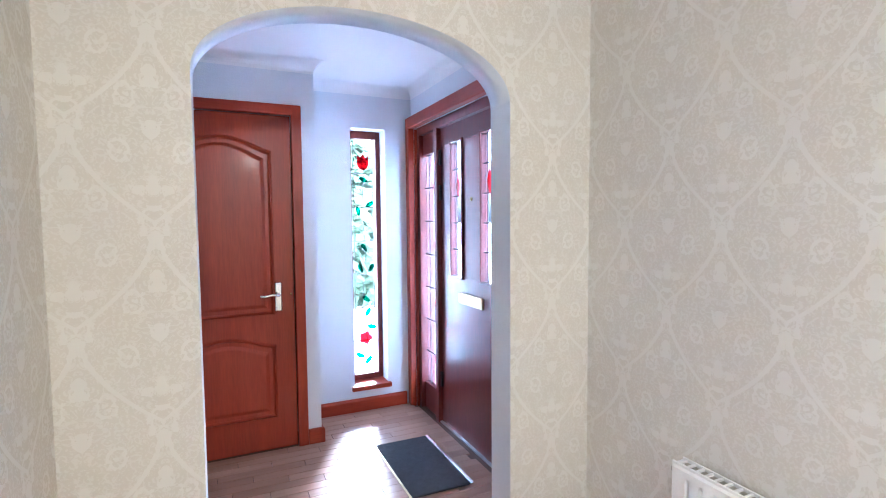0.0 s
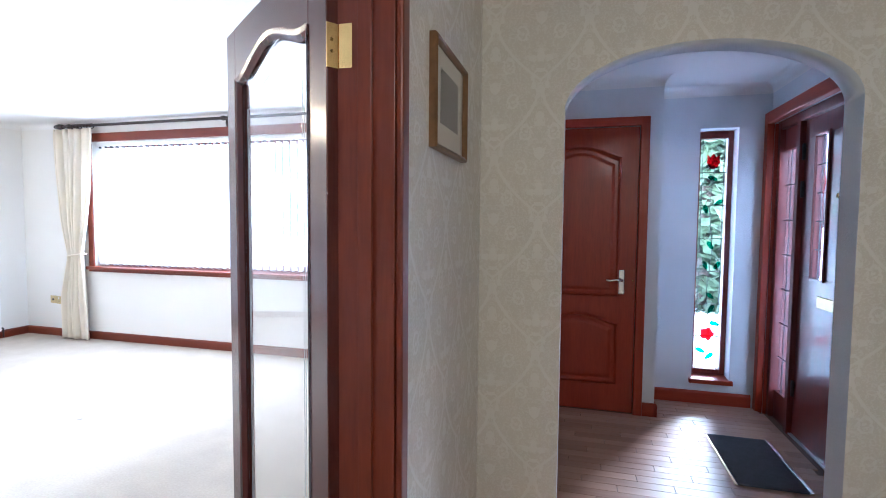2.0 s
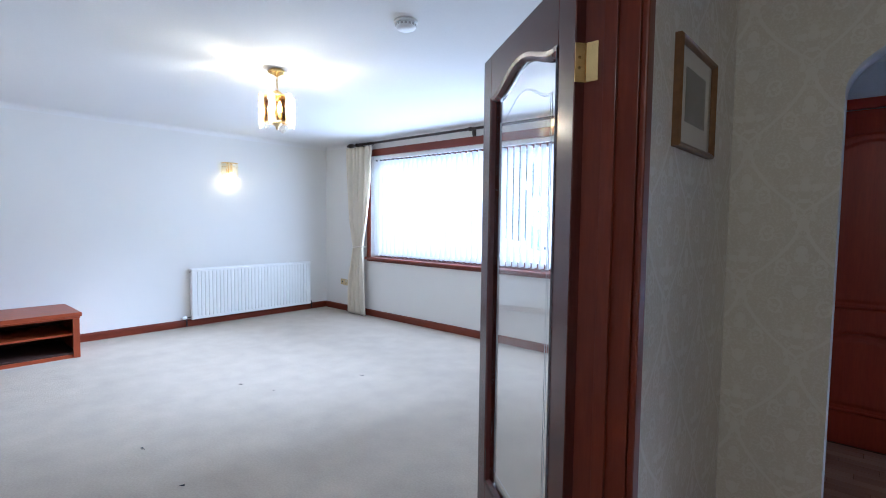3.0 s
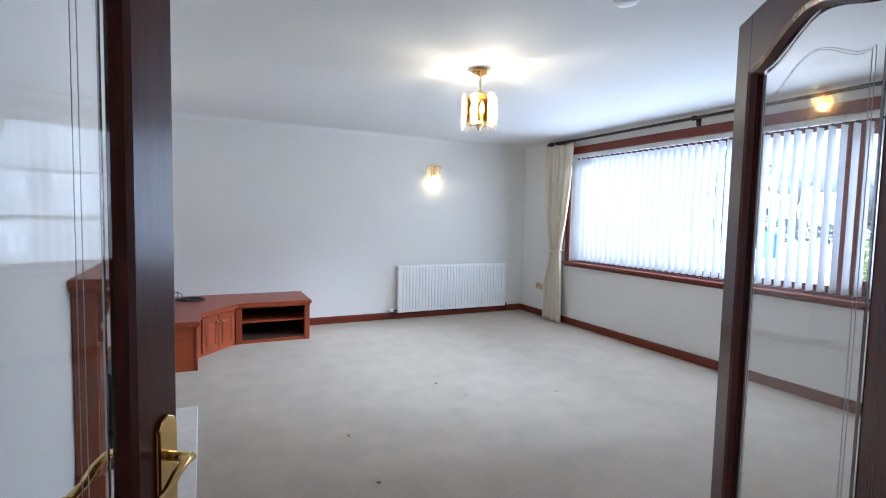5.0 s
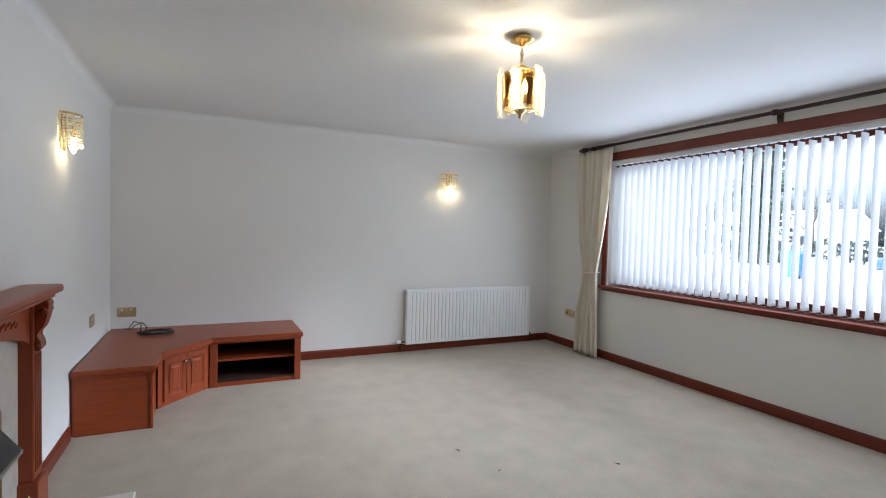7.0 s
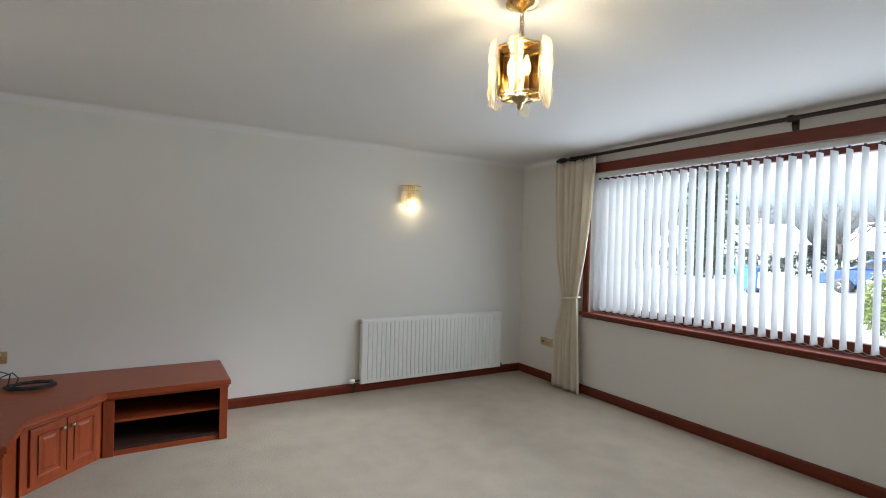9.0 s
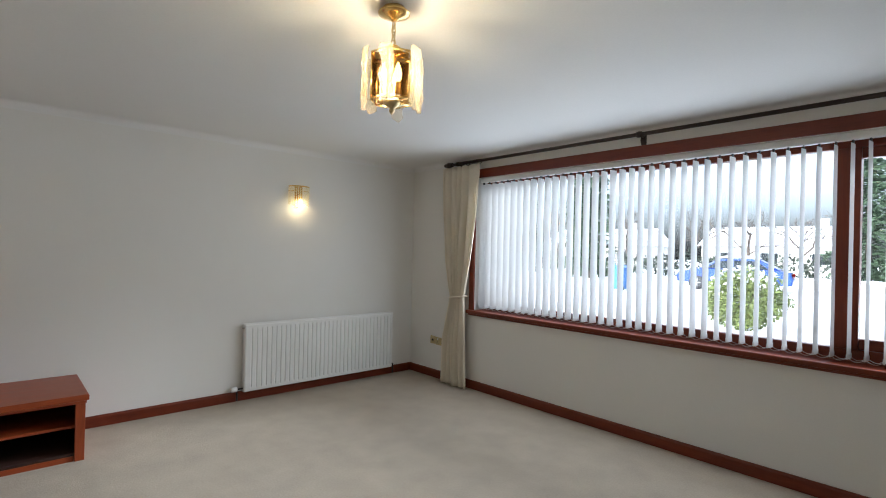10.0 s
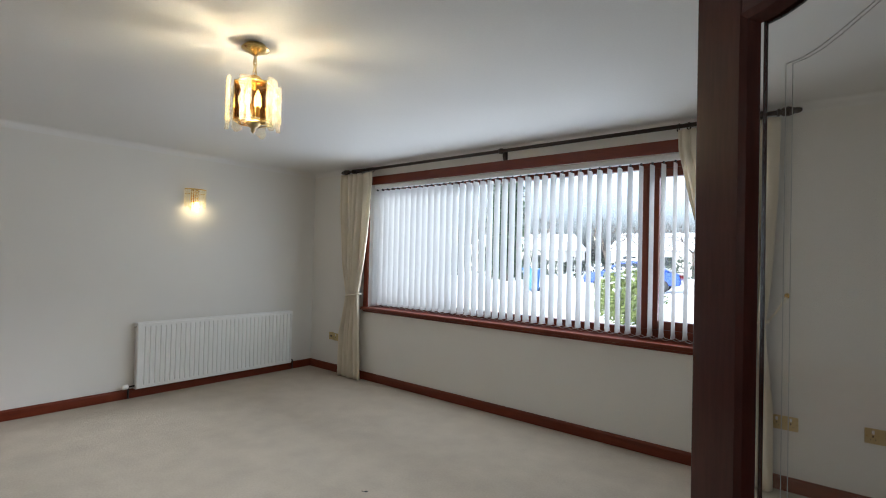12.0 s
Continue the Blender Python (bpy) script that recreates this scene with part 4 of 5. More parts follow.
# coil of cable on the cabinet top
coil = []
for i in range(150):
    a = i * 0.27
    r = 0.095 + 0.014 * math.sin(i * 0.9)
    coil.append((-5.62 + r * 0.85 * math.cos(a), -0.545 + r * 1.25 * math.sin(a), 0.4285 + 0.0001 * i + 0.003 * (1 + math.sin(i * 0.61))))
bm = tube(bmesh.new(), coil, 0.0042, 6)
tube(bm, [(-5.90, -0.80, 0.4285), (-5.86, -0.76, 0.4295), (-5.80, -0.72, 0.47), (-5.76, -0.66, 0.50), (-5.70, -0.62, 0.475), (-5.66, -0.63, 0.43)], 0.004, 6)
tube(bm, [(-5.88, -0.80, 0.4285), (-5.82, -0.77, 0.44), (-5.75, -0.72, 0.515), (-5.69, -0.66, 0.505), (-5.63, -0.66, 0.435)], 0.004, 6)
cable = tagged(new("cable", mesh_of("cable", bm, RUBBER)), "coiled black aerial cable lying on the cabinet top", "cable")


# ---- fireplace ----
def fireplace():
    fp = thing("fireplace", "reddish wooden fire surround with carved brackets and cream marble back", "fireplace")
    XA, XB = -3.731, -2.44          # shelf ends
    Y = RY0
    shelf = [(XA + 0.02, Y + 0.001), (XA + 0.02, -0.80), (XA + 0.0, -0.785), (XA + 0.015, -0.765), (XB - 0.015, -0.765), (XB, -0.785), (XB - 0.02, -0.80), (XB - 0.02, Y + 0.001)]
    part("mantel_shelf", prism(bmesh.new(), shelf, 1.022, 1.058, 2, 0.01), OAKY_X, fp)
    part("shelf_moulding", boxed(XA + 0.04, XB - 0.04, Y + 0.001, -0.79, 1.0, 1.021, 0.006), OAKY_X, fp)
    cols = ((-3.66, -3.545), (-2.625, -2.51))
    for a, b in cols:
        col = part("column", boxed(a, b, Y + 0.001, -0.835, 0.2, 0.999, 0.006), OAKY_Z, fp)
        bm = bmesh.new()
        for k in range(4):
            xx = a + 0.022 + k * (b - a - 0.044) / 3
            tube(bm, [(xx, -0.835, 0.24), (xx, -0.835, 0.76)], 0.006, 8)
        part("fluting", bm, OAKY_Z, col)
        part("plinth", boxed(a - 0.018, b + 0.018, Y + 0.001, -0.815, 0.031, 0.2, 0.006), OAKY_Z, fp)
        # scrolled bracket in profile
        prof = [(-0.835, 0.78), (-0.822, 0.775), (-0.812, 0.79), (-0.815, 0.82), (-0.832, 0.845), (-0.822, 0.86), (-0.806, 0.88), (-0.795, 0.915), (-0.788, 0.95), (-0.784, 0.985), (-0.79, 0.999), (-0.836, 0.999)]
        br = part("bracket", prism(bmesh.new(), prof, a + 0.018, b - 0.018, 0, 0.004), OAKY_Z, fp, "scrolled carved bracket")
        for zc, yc, r in ((0.955, -0.802, 0.016), (0.8, -0.823, 0.009)):
            part("scroll_boss", turned(bmesh.new(), [(r, a + 0.012), (r * 0.5, a + 0.008)], 0, yc, zc, 14, 0), OAKY_Z, br)
            part("scroll_boss", turned(bmesh.new(), [(r, b - 0.012), (r * 0.5, b - 0.008)], 0, yc, zc, 14, 0), OAKY_Z, br)
    n = 24
    xa, xb = cols[0][1], cols[1][0]
    lower = [(xa + (xb - xa) * i / n, 0.815 + 0.085 * math.sin(math.pi * i / n) ** 0.8) for i in range(n + 1)]
    frieze = part("frieze", prism(bmesh.new(), [(xa, 0.999)] + lower + [(xb, 0.999)], -0.875, -0.848, 1), OAKY_X, fp)
    bm = bmesh.new()
    for sx in (-1, 1):
        for k in range(5):
            cx, cz = (xa + xb) / 2 + sx * (0.06 + 0.055 * k), 0.955 - 0.006 * k
            tube(bm, [(cx + 0.02 * math.cos(t), -0.846, cz + 0.012 * math.sin(t)) for t in [0.5 * j for j in range(10)]], 0.004, 6)
    turned(bm, [(0.022, -0.849), (0.016, -0.842), (0.004, -0.838)], (xa + xb) / 2, 0, 0.955, 16, 1)
    part("carving", bm, OAKY_X, frieze)
    # marble back panel round the fire opening
    fx0, fx1, ft = -3.30, -2.87, 0.58
    bm = bmesh.new()
    box(bm, xa - 0.0, fx0, Y + 0.001, -0.889, 0.031, 0.999)
    box(bm, fx1, xb + 0.0, Y + 0.001, -0.889, 0.031, 0.999)
    box(bm, fx0, fx1, Y + 0.001, -0.889, ft, 0.999)
    part("back_panel", bm, MARBLE, fp)
    part("fire_box", box(box(box(box(boxed(fx0, fx1, -0.924, -0.921, 0.031, ft), fx0, fx0 + 0.004, -0.92, -0.886, 0.031, ft), fx1 - 0.004, fx1, -0.92, -0.886, 0.031, ft), fx0, fx1, -0.92, -0.886, ft - 0.004, ft), fx0 + 0.004, fx1 - 0.004, -0.92, -0.86, 0.031, 0.05), BLACK, fp)
    trim = bmesh.new()
    for a in ((fx0 - 0.022, fx0 + 0.006, 0.031, ft + 0.022), (fx1 - 0.006, fx1 + 0.022, 0.031, ft + 0.022)):
        box(trim, a[0], a[1], -0.888, -0.876, a[2], a[3], 0.003)
    box(trim, fx0 + 0.006, fx1 - 0.006, -0.888, -0.876, ft - 0.03, ft + 0.022, 0.003)
    part("brass_trim", trim, AGED_BRASS, fp, "aged brass fire trim")
    hood = bmesh.new()
    prism(hood, [(-0.876, ft - 0.032), (-0.868, ft - 0.032), (-0.80, ft - 0.125), (-0.806, ft - 0.132), (-0.876, ft - 0.05)], fx0 + 0.03, fx1 - 0.03, 0)
    part("hood", hood, BLACK, fp, "black sloping canopy with a bright lip")
    part("hood_lip", boxed(fx0 + 0.028, fx1 - 0.028, -0.806, -0.797, ft - 0.138, ft - 0.122, 0.002), STEEL, fp)
    return fp


fireplace()
tagged(new("hearth", mesh_of("hearth", boxed(-3.655, -2.45, RY0 + 0.002, -0.465, 0.001, 0.03, 0.004), MARBLE)), "polished cream marble hearth slab on the carpet", "hearth")


def fire_basket():
    fb = thing("fire_basket", "black gas fire basket with coals and brass bars", "fire basket", pose(-3.085, -0.82, 0.031))
    part("tray", boxed(-0.19, 0.19, -0.06, 0.03, 0.0, 0.045, 0.006), BLACK, fb)
    part("ash_lip", prism(bmesh.new(), [(0.031, 0.0), (0.085, 0.0), (0.075, 0.012), (0.031, 0.04)], -0.12, 0.12, 0, 0.003), BLACK, fb)
    for k in range(9):
        xx = -0.16 + k * 0.04
        part("bar", boxed(xx - 0.005, xx + 0.005, 0.031, 0.038, 0.046, 0.155, 0.002), BRASS, fb)
    part("top_rail", boxed(-0.185, 0.185, 0.03, 0.04, 0.156, 0.166, 0.002), BLACK, fb)
    for sx in (-0.178, 0.178):
        part("finial", turned(bmesh.new(), [(0.009, 0.046), (0.009, 0.17), (0.016, 0.175), (0.008, 0.185), (0.014, 0.2), (0.012, 0.215), (0.005, 0.225), (0.007, 0.232), (0.001, 0.24)], sx, 0.04, 0, 14), BRASS, fb)
        foot = prism(bmesh.new(), [(0.03, 0.0), (0.1, 0.0), (0.09, 0.02), (0.06, 0.03), (0.045, 0.046), (0.03, 0.046)], sx - 0.02, sx + 0.02, 0, 0.003)
        part("foot", foot, BLACK, fb)
    rng = random.Random(4)
    for k in range(26):
        bm = bmesh.new()
        bmesh.ops.create_icosphere(bm, subdivisions=2, radius=rng.uniform(0.026, 0.04))
        for v in bm.verts:
            v.co *= 0.8 + 0.45 * noise.noise(v.co * 30 + Vector((k, 0, 0)))
        row, col = divmod(k, 9)
        bmesh.ops.translate(bm, vec=(-0.15 + col * 0.0375 + rng.uniform(-0.01, 0.01), -0.025 + rng.uniform(-0.02, 0.02), 0.07 + row * 0.045), verts=bm.verts[:])
        part("coal", bm, COAL, fb)


fire_basket()


# ---- radiators ----
def radiator(name, length, height, m, label):
    """A ribbed panel radiator that runs along local x, with its face to local -y; origin at its lower left back."""
    rad = thing(name, label, "radiator", m)
    bm = bmesh.new()
    ribs = int(length / 0.047)
    prof = [(0.0, 0.013), (0.004, 0.004), (0.012, 0.0)]
    w = (length - 0.05) / ribs
    for k in range(ribs):
        a = 0.025 + w * k
        prof += [(a, 0.0), (a + 0.6 * w, 0.0), (a + 0.68 * w, 0.004), (a + 0.74 * w, 0.009), (a + 0.88 * w, 0.009), (a + 0.94 * w, 0.004)]
    prof += [(length - 0.012, 0.0), (length - 0.004, 0.004), (length, 0.013)]
    rows = []
    for z, depth, back in ((0.0, 0.0, 0.008), (0.006, 0.0, 0.0), (0.026, 0.0, 0.0), (0.042, 1.0, 0.0), (height - 0.042, 1.0, 0.0), (height - 0.026, 0.0, 0.0), (height - 0.006, 0.0, 0.0), (height, 0.0, 0.008)):
        rows.append([bm.verts.new((x, -0.076 + max(back, d * (depth if 0.02 < x < length - 0.02 else 1.0)), z)) for x, d in prof])
    for r1, r2 in zip(rows, rows[1:]):
        for i in range(len(prof) - 1):
            bm.faces.new((r1[i], r1[i + 1], r2[i + 1], r2[i]))
    part("front_panel", bm, WHITE_METAL, rad)
    part("back_panel", boxed(0.0, length, -0.03, -0.018, 0.02, height - 0.02, 0.003), WHITE_METAL, rad)
    grille = bmesh.new()
    box(grille, 0.0, length, -0.068, -0.06, height - 0.004, height + 0.008, 0.002)
    box(grille, 0.0, length, -0.022, -0.016, height - 0.004, height + 0.008, 0.002)
    for k in range(int(length / 0.03)):
        xx = 0.012 + k * 0.03
        box(grille, xx, xx + 0.008, -0.06, -0.022, height - 0.002, height + 0.004)
    part("top_grille", grille, WHITE_METAL, rad)
    for xx in (0.0, length - 0.004):
        part("side_panel", boxed(xx, xx + 0.004, -0.062, -0.016, 0.0, height, 0.001), WHITE_METAL, rad)
    for xx in (0.15, length - 0.15):
        part("bracket", boxed(xx, xx + 0.03, -0.017, -0.001, 0.05, height - 0.05), STEEL, rad)
    bm = tube(bmesh.new(), [(-0.001, -0.045, 0.03), (-0.045, -0.045, 0.03), (-0.052, -0.045, 0.02), (-0.052, -0.045, -0.075)], 0.008, 10)
    part("pipe", bm, BLACK, rad)
    part("valve_head", turned(bmesh.new(), [(0.014, 0.0), (0.02, -0.006), (0.021, -0.045), (0.016, -0.056), (0.002, -0.058)], -0.05, -0.045, 0.03, 14, 0), WHITE_PLASTIC, rad, "white thermostatic valve head")
    bm = tube(bmesh.new(), [(length + 0.001, -0.045, 0.03), (length + 0.025, -0.045, 0.03), (length + 0.03, -0.045, 0.02), (length + 0.03, -0.045, -0.075)], 0.008, 10)
    part("pipe", bm, BLACK, rad)
    part("bleed_valve", turned(bmesh.new(), [(0.009, 0), (0.009, -0.016), (0.004, -0.018)], 0.0, -0.045, height - 0.03, 10, 0), CHROME, rad)
    return rad


radiator("radiator", 1.645, 0.605, pose(RX0, 1.825, 0.087, 0, 0, 90), "white ribbed panel radiator on the wall above the skirting")
radiator("radiator", 1.1, 0.5, pose(HX1, 1.222, 0.11, 0, 0, -90), "white ribbed panel radiator on the papered hall wall")


# ---- curtain pole and curtains ----
def curtain_pole():
    pole = thing("curtain_pole", "dark-stained wooden curtain pole with turned finials", "curtain pole")
    PYY, PZ = 3.705, 2.315
    part("rod", tube(bmesh.new(), [(-5.22, PYY, PZ), (-1.18, PYY, PZ)], 0.0145, 14), DARKWOOD, pole)
    fin = [(0.0145, 0), (0.024, 0.004), (0.024, 0.014), (0.016, 0.018), (0.027, 0.035), (0.029, 0.06), (0.022, 0.085), (0.014, 0.095), (0.02, 0.103), (0.012, 0.125), (0.002, 0.13)]
    part("finial", turned(bmesh.new(), [(r, -h) for r, h in fin], -5.22, PYY, PZ, 16, 0), DARKWOOD, pole)
    part("finial", turned(bmesh.new(), fin, -1.18, PYY, PZ, 16, 0), DARKWOOD, pole)
    for xx in (-5.14, -3.18, -1.26):
        bm = tube(bmesh.new(), [(xx, PYY, PZ), (xx, RY1 - 0.001, PZ)], 0.014, 12)
        turned(bm, [(0.022, -0.018), (0.024, 0.0), (0.022, 0.018)], xx, PYY, PZ, 16, 0)
        prism(bm, [(RY1 - 0.001, PZ + 0.03), (RY1 - 0.014, PZ + 0.03), (RY1 - 0.02, PZ), (RY1 - 0.035, PZ - 0.035), (RY1 - 0.018, PZ - 0.075), (RY1 - 0.001, PZ - 0.08)], xx - 0.018, xx + 0.018, 0, 0.004)
        part("bracket", bm, DARKWOOD, pole)
    for side, (a, b) in enumerate(((-5.12, -4.83), (-1.74, -1.28))):
        for k in range(8):
            xx = a + (b - a) * k / 7
            bm = bmesh.new()
            pts = [(xx + 0.006 * math.sin(t + k), PYY + 0.024 * math.cos(t), PZ - 0.008 + 0.024 * math.sin(t)) for t in [2 * math.pi * j / 16 for j in range(17)]]
            tube(bm, pts, 0.0045, 6)
            part("ring", bm, DARKWOOD, pole)
    return pole


curtain_pole()


def curtain(name, keys, folds, y, label, tie_z, seed, hooked=None):
    """Cloth that hangs in folds; keys give (height, left edge, right edge, depth of fold) from the foot up."""
    rng = random.Random(seed)
    cur = thing(name, label, "curtain", group="curtains")
    zs = sorted({k[0] for k in keys} | {0.012 + i * (2.285 - 0.012) / 44 for i in range(45)})
    bm = bmesh.new()
    cols = folds * 14
    phase = [rng.uniform(-0.5, 0.5) for _ in range(folds + 1)]

    def at(z):
        for p, q in zip(keys, keys[1:]):
            if p[0] <= z <= q[0]:
                u = (z - p[0]) / (q[0] - p[0])
                return [p[i] + (q[i] - p[i]) * u for i in (1, 2, 3)]
        return keys[-1][1:]
    rows = []
    for z in zs:
        a, b, depth = at(z)
        row = []
        for i in range(cols + 1):
            u = i / cols
            # broad rounded folds of unequal width with narrow creases between them
            k = u * folds
            w = phase[int(k)] + (phase[min(int(k) + 1, folds)] - phase[int(k)]) * (k - int(k))
            f = 1 - 2 * abs(math.sin(math.pi * (k + 0.7 * w) + 0.35 * math.sin(z * 1.1 + u * 5 + seed))) ** 0.9
            f = 0.66 * f + 0.26 * math.sin(2 * math.pi * folds * 0.37 * u + seed + 0.6 * z) + 0.08 * math.sin(31 * u + 4 * z)
            x = a + (b - a) * (u + 0.006 * math.sin(1.7 * z + 7 * u))
            row.append(bm.verts.new((x, y + depth * f + 0.004 * math.sin(z * 5 + u * 20), z)))
        rows.append(row)
    for r1, r2 in zip(rows, rows[1:]):
        for i in range(cols):
            bm.faces.new((r1[i], r1[i + 1], r2[i + 1], r2[i])).smooth = True
    drape = part("drape", bm, CURTAIN, cur)
    mod = drape.modifiers.new("thickness", "SOLIDIFY")
    mod.thickness = 0.003
    a, b, depth = at(tie_z)
    ring = [(((a + b) / 2) + ((b - a) / 2 + 0.012) * math.cos(t), y + (depth + 0.016) * math.sin(t), tie_z + 0.018 * math.cos(t)) for t in [2 * math.pi * j / 28 for j in range(29)]]
    tie = tube(bmesh.new(), ring, 0.009, 8)
    if hooked:
        tube(tie, [(b + 0.01, y, tie_z + 0.018), ((b + hooked[0]) / 2, (y + hooked[1]) / 2, (tie_z + hooked[2]) / 2 - 0.01), hooked], 0.006, 8)
    part("tieback", tie, CURTAIN, cur, "cord tieback in matching cream")
    return cur


curtain("curtain", [(0.012, -5.33, -4.93, 0.042), (0.5, -5.31, -4.955, 0.04), (0.93, -5.19, -4.985, 0.036), (1.3, -5.27, -4.90, 0.042), (1.8, -5.32, -4.82, 0.04), (2.2, -5.335, -4.79, 0.036), (2.285, -5.33, -4.80, 0.034)], 6, 3.70, "cream cloth curtain tied back beside the window", 0.93, 3)
curtain("curtain", [(0.012, -1.565, -1.175, 0.05), (0.5, -1.545, -1.18, 0.048), (0.98, -1.475, -1.225, 0.04), (1.3, -1.54, -1.195, 0.045), (1.8, -1.66, -1.165, 0.042), (2.15, -1.73, -1.155, 0.032), (2.285, -1.735, -1.155, 0.022)], 7, 3.70, "cream cloth curtain tied back to a wall hook", 1.01, 8, (-1.12, RY1 - 0.052, 1.185))
hook = thing("tieback_hook", "small brass tieback hook on the wall", "hook", pose(-1.12, RY1, 1.19))
part("rose", turned(bmesh.new(), [(0.016, -0.001), (0.016, -0.005), (0.007, -0.009)], 0, 0, 0, 14, 1), BRASS, hook)
part("arm", tube(bmesh.new(), [(0, -0.008, 0), (0, -0.035, 0), (0.0, -0.05, -0.01), (0.0, -0.055, 0.012)], 0.005, 8), BRASS, hook)


# ---- lamps ----
def pendant():
    p = thing("pendant_lamp", "brass pendant lamp with smoked panels and icicle glass bars, lit", "ceiling lamp", pose(-3.027, 1.307, 2.415))
    part("ceiling_rose", turned(bmesh.new(), [(0.045, -0.001), (0.05, -0.008), (0.064, -0.022), (0.063, -0.026), (0.042, -0.036), (0.02, -0.044), (0.011, -0.052), (0.002, -0.055)], z=CEIL - 2.415, sides=28), BRASS, p)
    chain = bmesh.new()
    for k in range(1, 5):
        z = -0.088 - k * 0.0235
        pts = []
        for j in range(13):
            t = 2 * math.pi * j / 12
            c, s = 0.009 * math.cos(t), 0.019 * math.sin(t)
            pts.append((c, 0, z + s) if k % 2 else (0, c, z + s))
        tube(chain, pts, 0.0024, 6)
    tube(chain, [(0.004 * math.sin(k), 0.004 * math.cos(k), -0.095 - 0.012 * k) for k in range(10)], 0.002, 6)
    part("chain", chain, BRASS_DULL, p)
    R = 0.088
    corners = [(R * math.cos(math.pi * (k + 0.2) / 3), R * math.sin(math.pi * (k + 0.2) / 3)) for k in range(6)]
    for z in (-0.235, -0.42):
        bm = bmesh.new()
        for k in range(6):
            a, b = corners[k], corners[(k + 1) % 6]
            tube(bm, [(*a, z), (*b, z)], 0.004, 6)
        for k in (0, 1, 2):
            tube(bm, [(*corners[k], z), (*corners[k + 3], z)], 0.003, 6)
        part("frame_ring", bm, BRASS, p)
    for k in range(6):
        part("frame_post", tube(bmesh.new(), [(*corners[k], -0.234), (*corners[k], -0.419)], 0.0035, 6), BRASS, p)
        a, b = Vector((*corners[k], 0)), Vector((*corners[(k + 1) % 6], 0))
        mid, d = (a + b) / 2, (b - a).normalized()
        bm = boxed(-0.039, 0.039, -0.0015, 0.0015, -0.41, -0.243)
        bmesh.ops.transform(bm, matrix=pose(mid.x, mid.y, 0, 0, 0, math.degrees(math.atan2(d.y, d.x))), verts=bm.verts[:])
        part("smoked_panel", bm, SMOKED, p).visible_shadow = False
        # wavy glass bar hung outside every corner
        ang = math.pi * (k + 0.2) / 3
        ox, oy = 0.116 * math.cos(ang), 0.116 * math.sin(ang)
        bm = bmesh.new()
        rows = []
        zlo, zhi = (-0.45, -0.232) if k % 2 else (-0.47, -0.225)
        for j in range(15):
            z = zhi + (zlo - zhi) * j / 14
            w = 0.025 + 0.003 * math.sin(j * 1.3 + k)
            if j == 14:
                w = 0.006
            off = 0.004 * math.sin(j * 0.9 + k * 2)
            section = [(-1 + 2 * q / 10, -1) for q in range(11)] + [(1 - 2 * q / 10, 1) for q in range(11)]
            rows.append([bm.verts.new((off + sx * w, sy * (0.0055 + 0.0028 * math.sin(9 * sx + 0.8 * math.sin(j * 0.8 + k))) + 0.003 * math.sin(j * 1.7 + sx), z)) for sx, sy in section])
        for r1, r2 in zip(rows, rows[1:]):
            for i in range(22):
                bm.faces.new((r1[i], r1[(i + 1) % 22], r2[(i + 1) % 22], r2[i])).smooth = True
        bm.faces.new(rows[0]), bm.faces.new(rows[-1][::-1])
        bmesh.ops.transform(bm, matrix=pose(ox, oy, 0, 0, 0, math.degrees(ang) + 90), verts=bm.verts[:])
        bmesh.ops.recalc_face_normals(bm, faces=bm.faces[:])
        part("glass_bar", bm, ICE, p, "rippled clear glass bar")
    part("hub", turned(bmesh.new(), [(0.004, -0.19), (0.025, -0.2), (0.048, -0.226), (0.012, -0.232), (0.01, -0.26), (0.002, -0.262)], sides=16), BRASS, p)
    part("bottom_finial", turned(bmesh.new(), [(0.03, -0.415), (0.034, -0.425), (0.022, -0.44), (0.01, -0.448), (0.012, -0.458), (0.005, -0.468), (0.001, -0.472)], sides=16), BRASS_DULL, p)
    for k in range(3):
        a = 2 * math.pi * k / 3
        cx, cy = 0.035 * math.cos(a), 0.035 * math.sin(a)
        part("candle", turned(bmesh.new(), [(0.011, -0.41), (0.011, -0.35), (0.004, -0.349)], cx, cy), WHITE_PLASTIC, p)
        b = part("bulb", turned(bmesh.new(), [(0.006, -0.349), (0.014, -0.335), (0.017, -0.318), (0.012, -0.295), (0.004, -0.275), (0.001, -0.27)], cx, cy, 0, 12), BULB, p)
        b.visible_shadow = False


pendant()


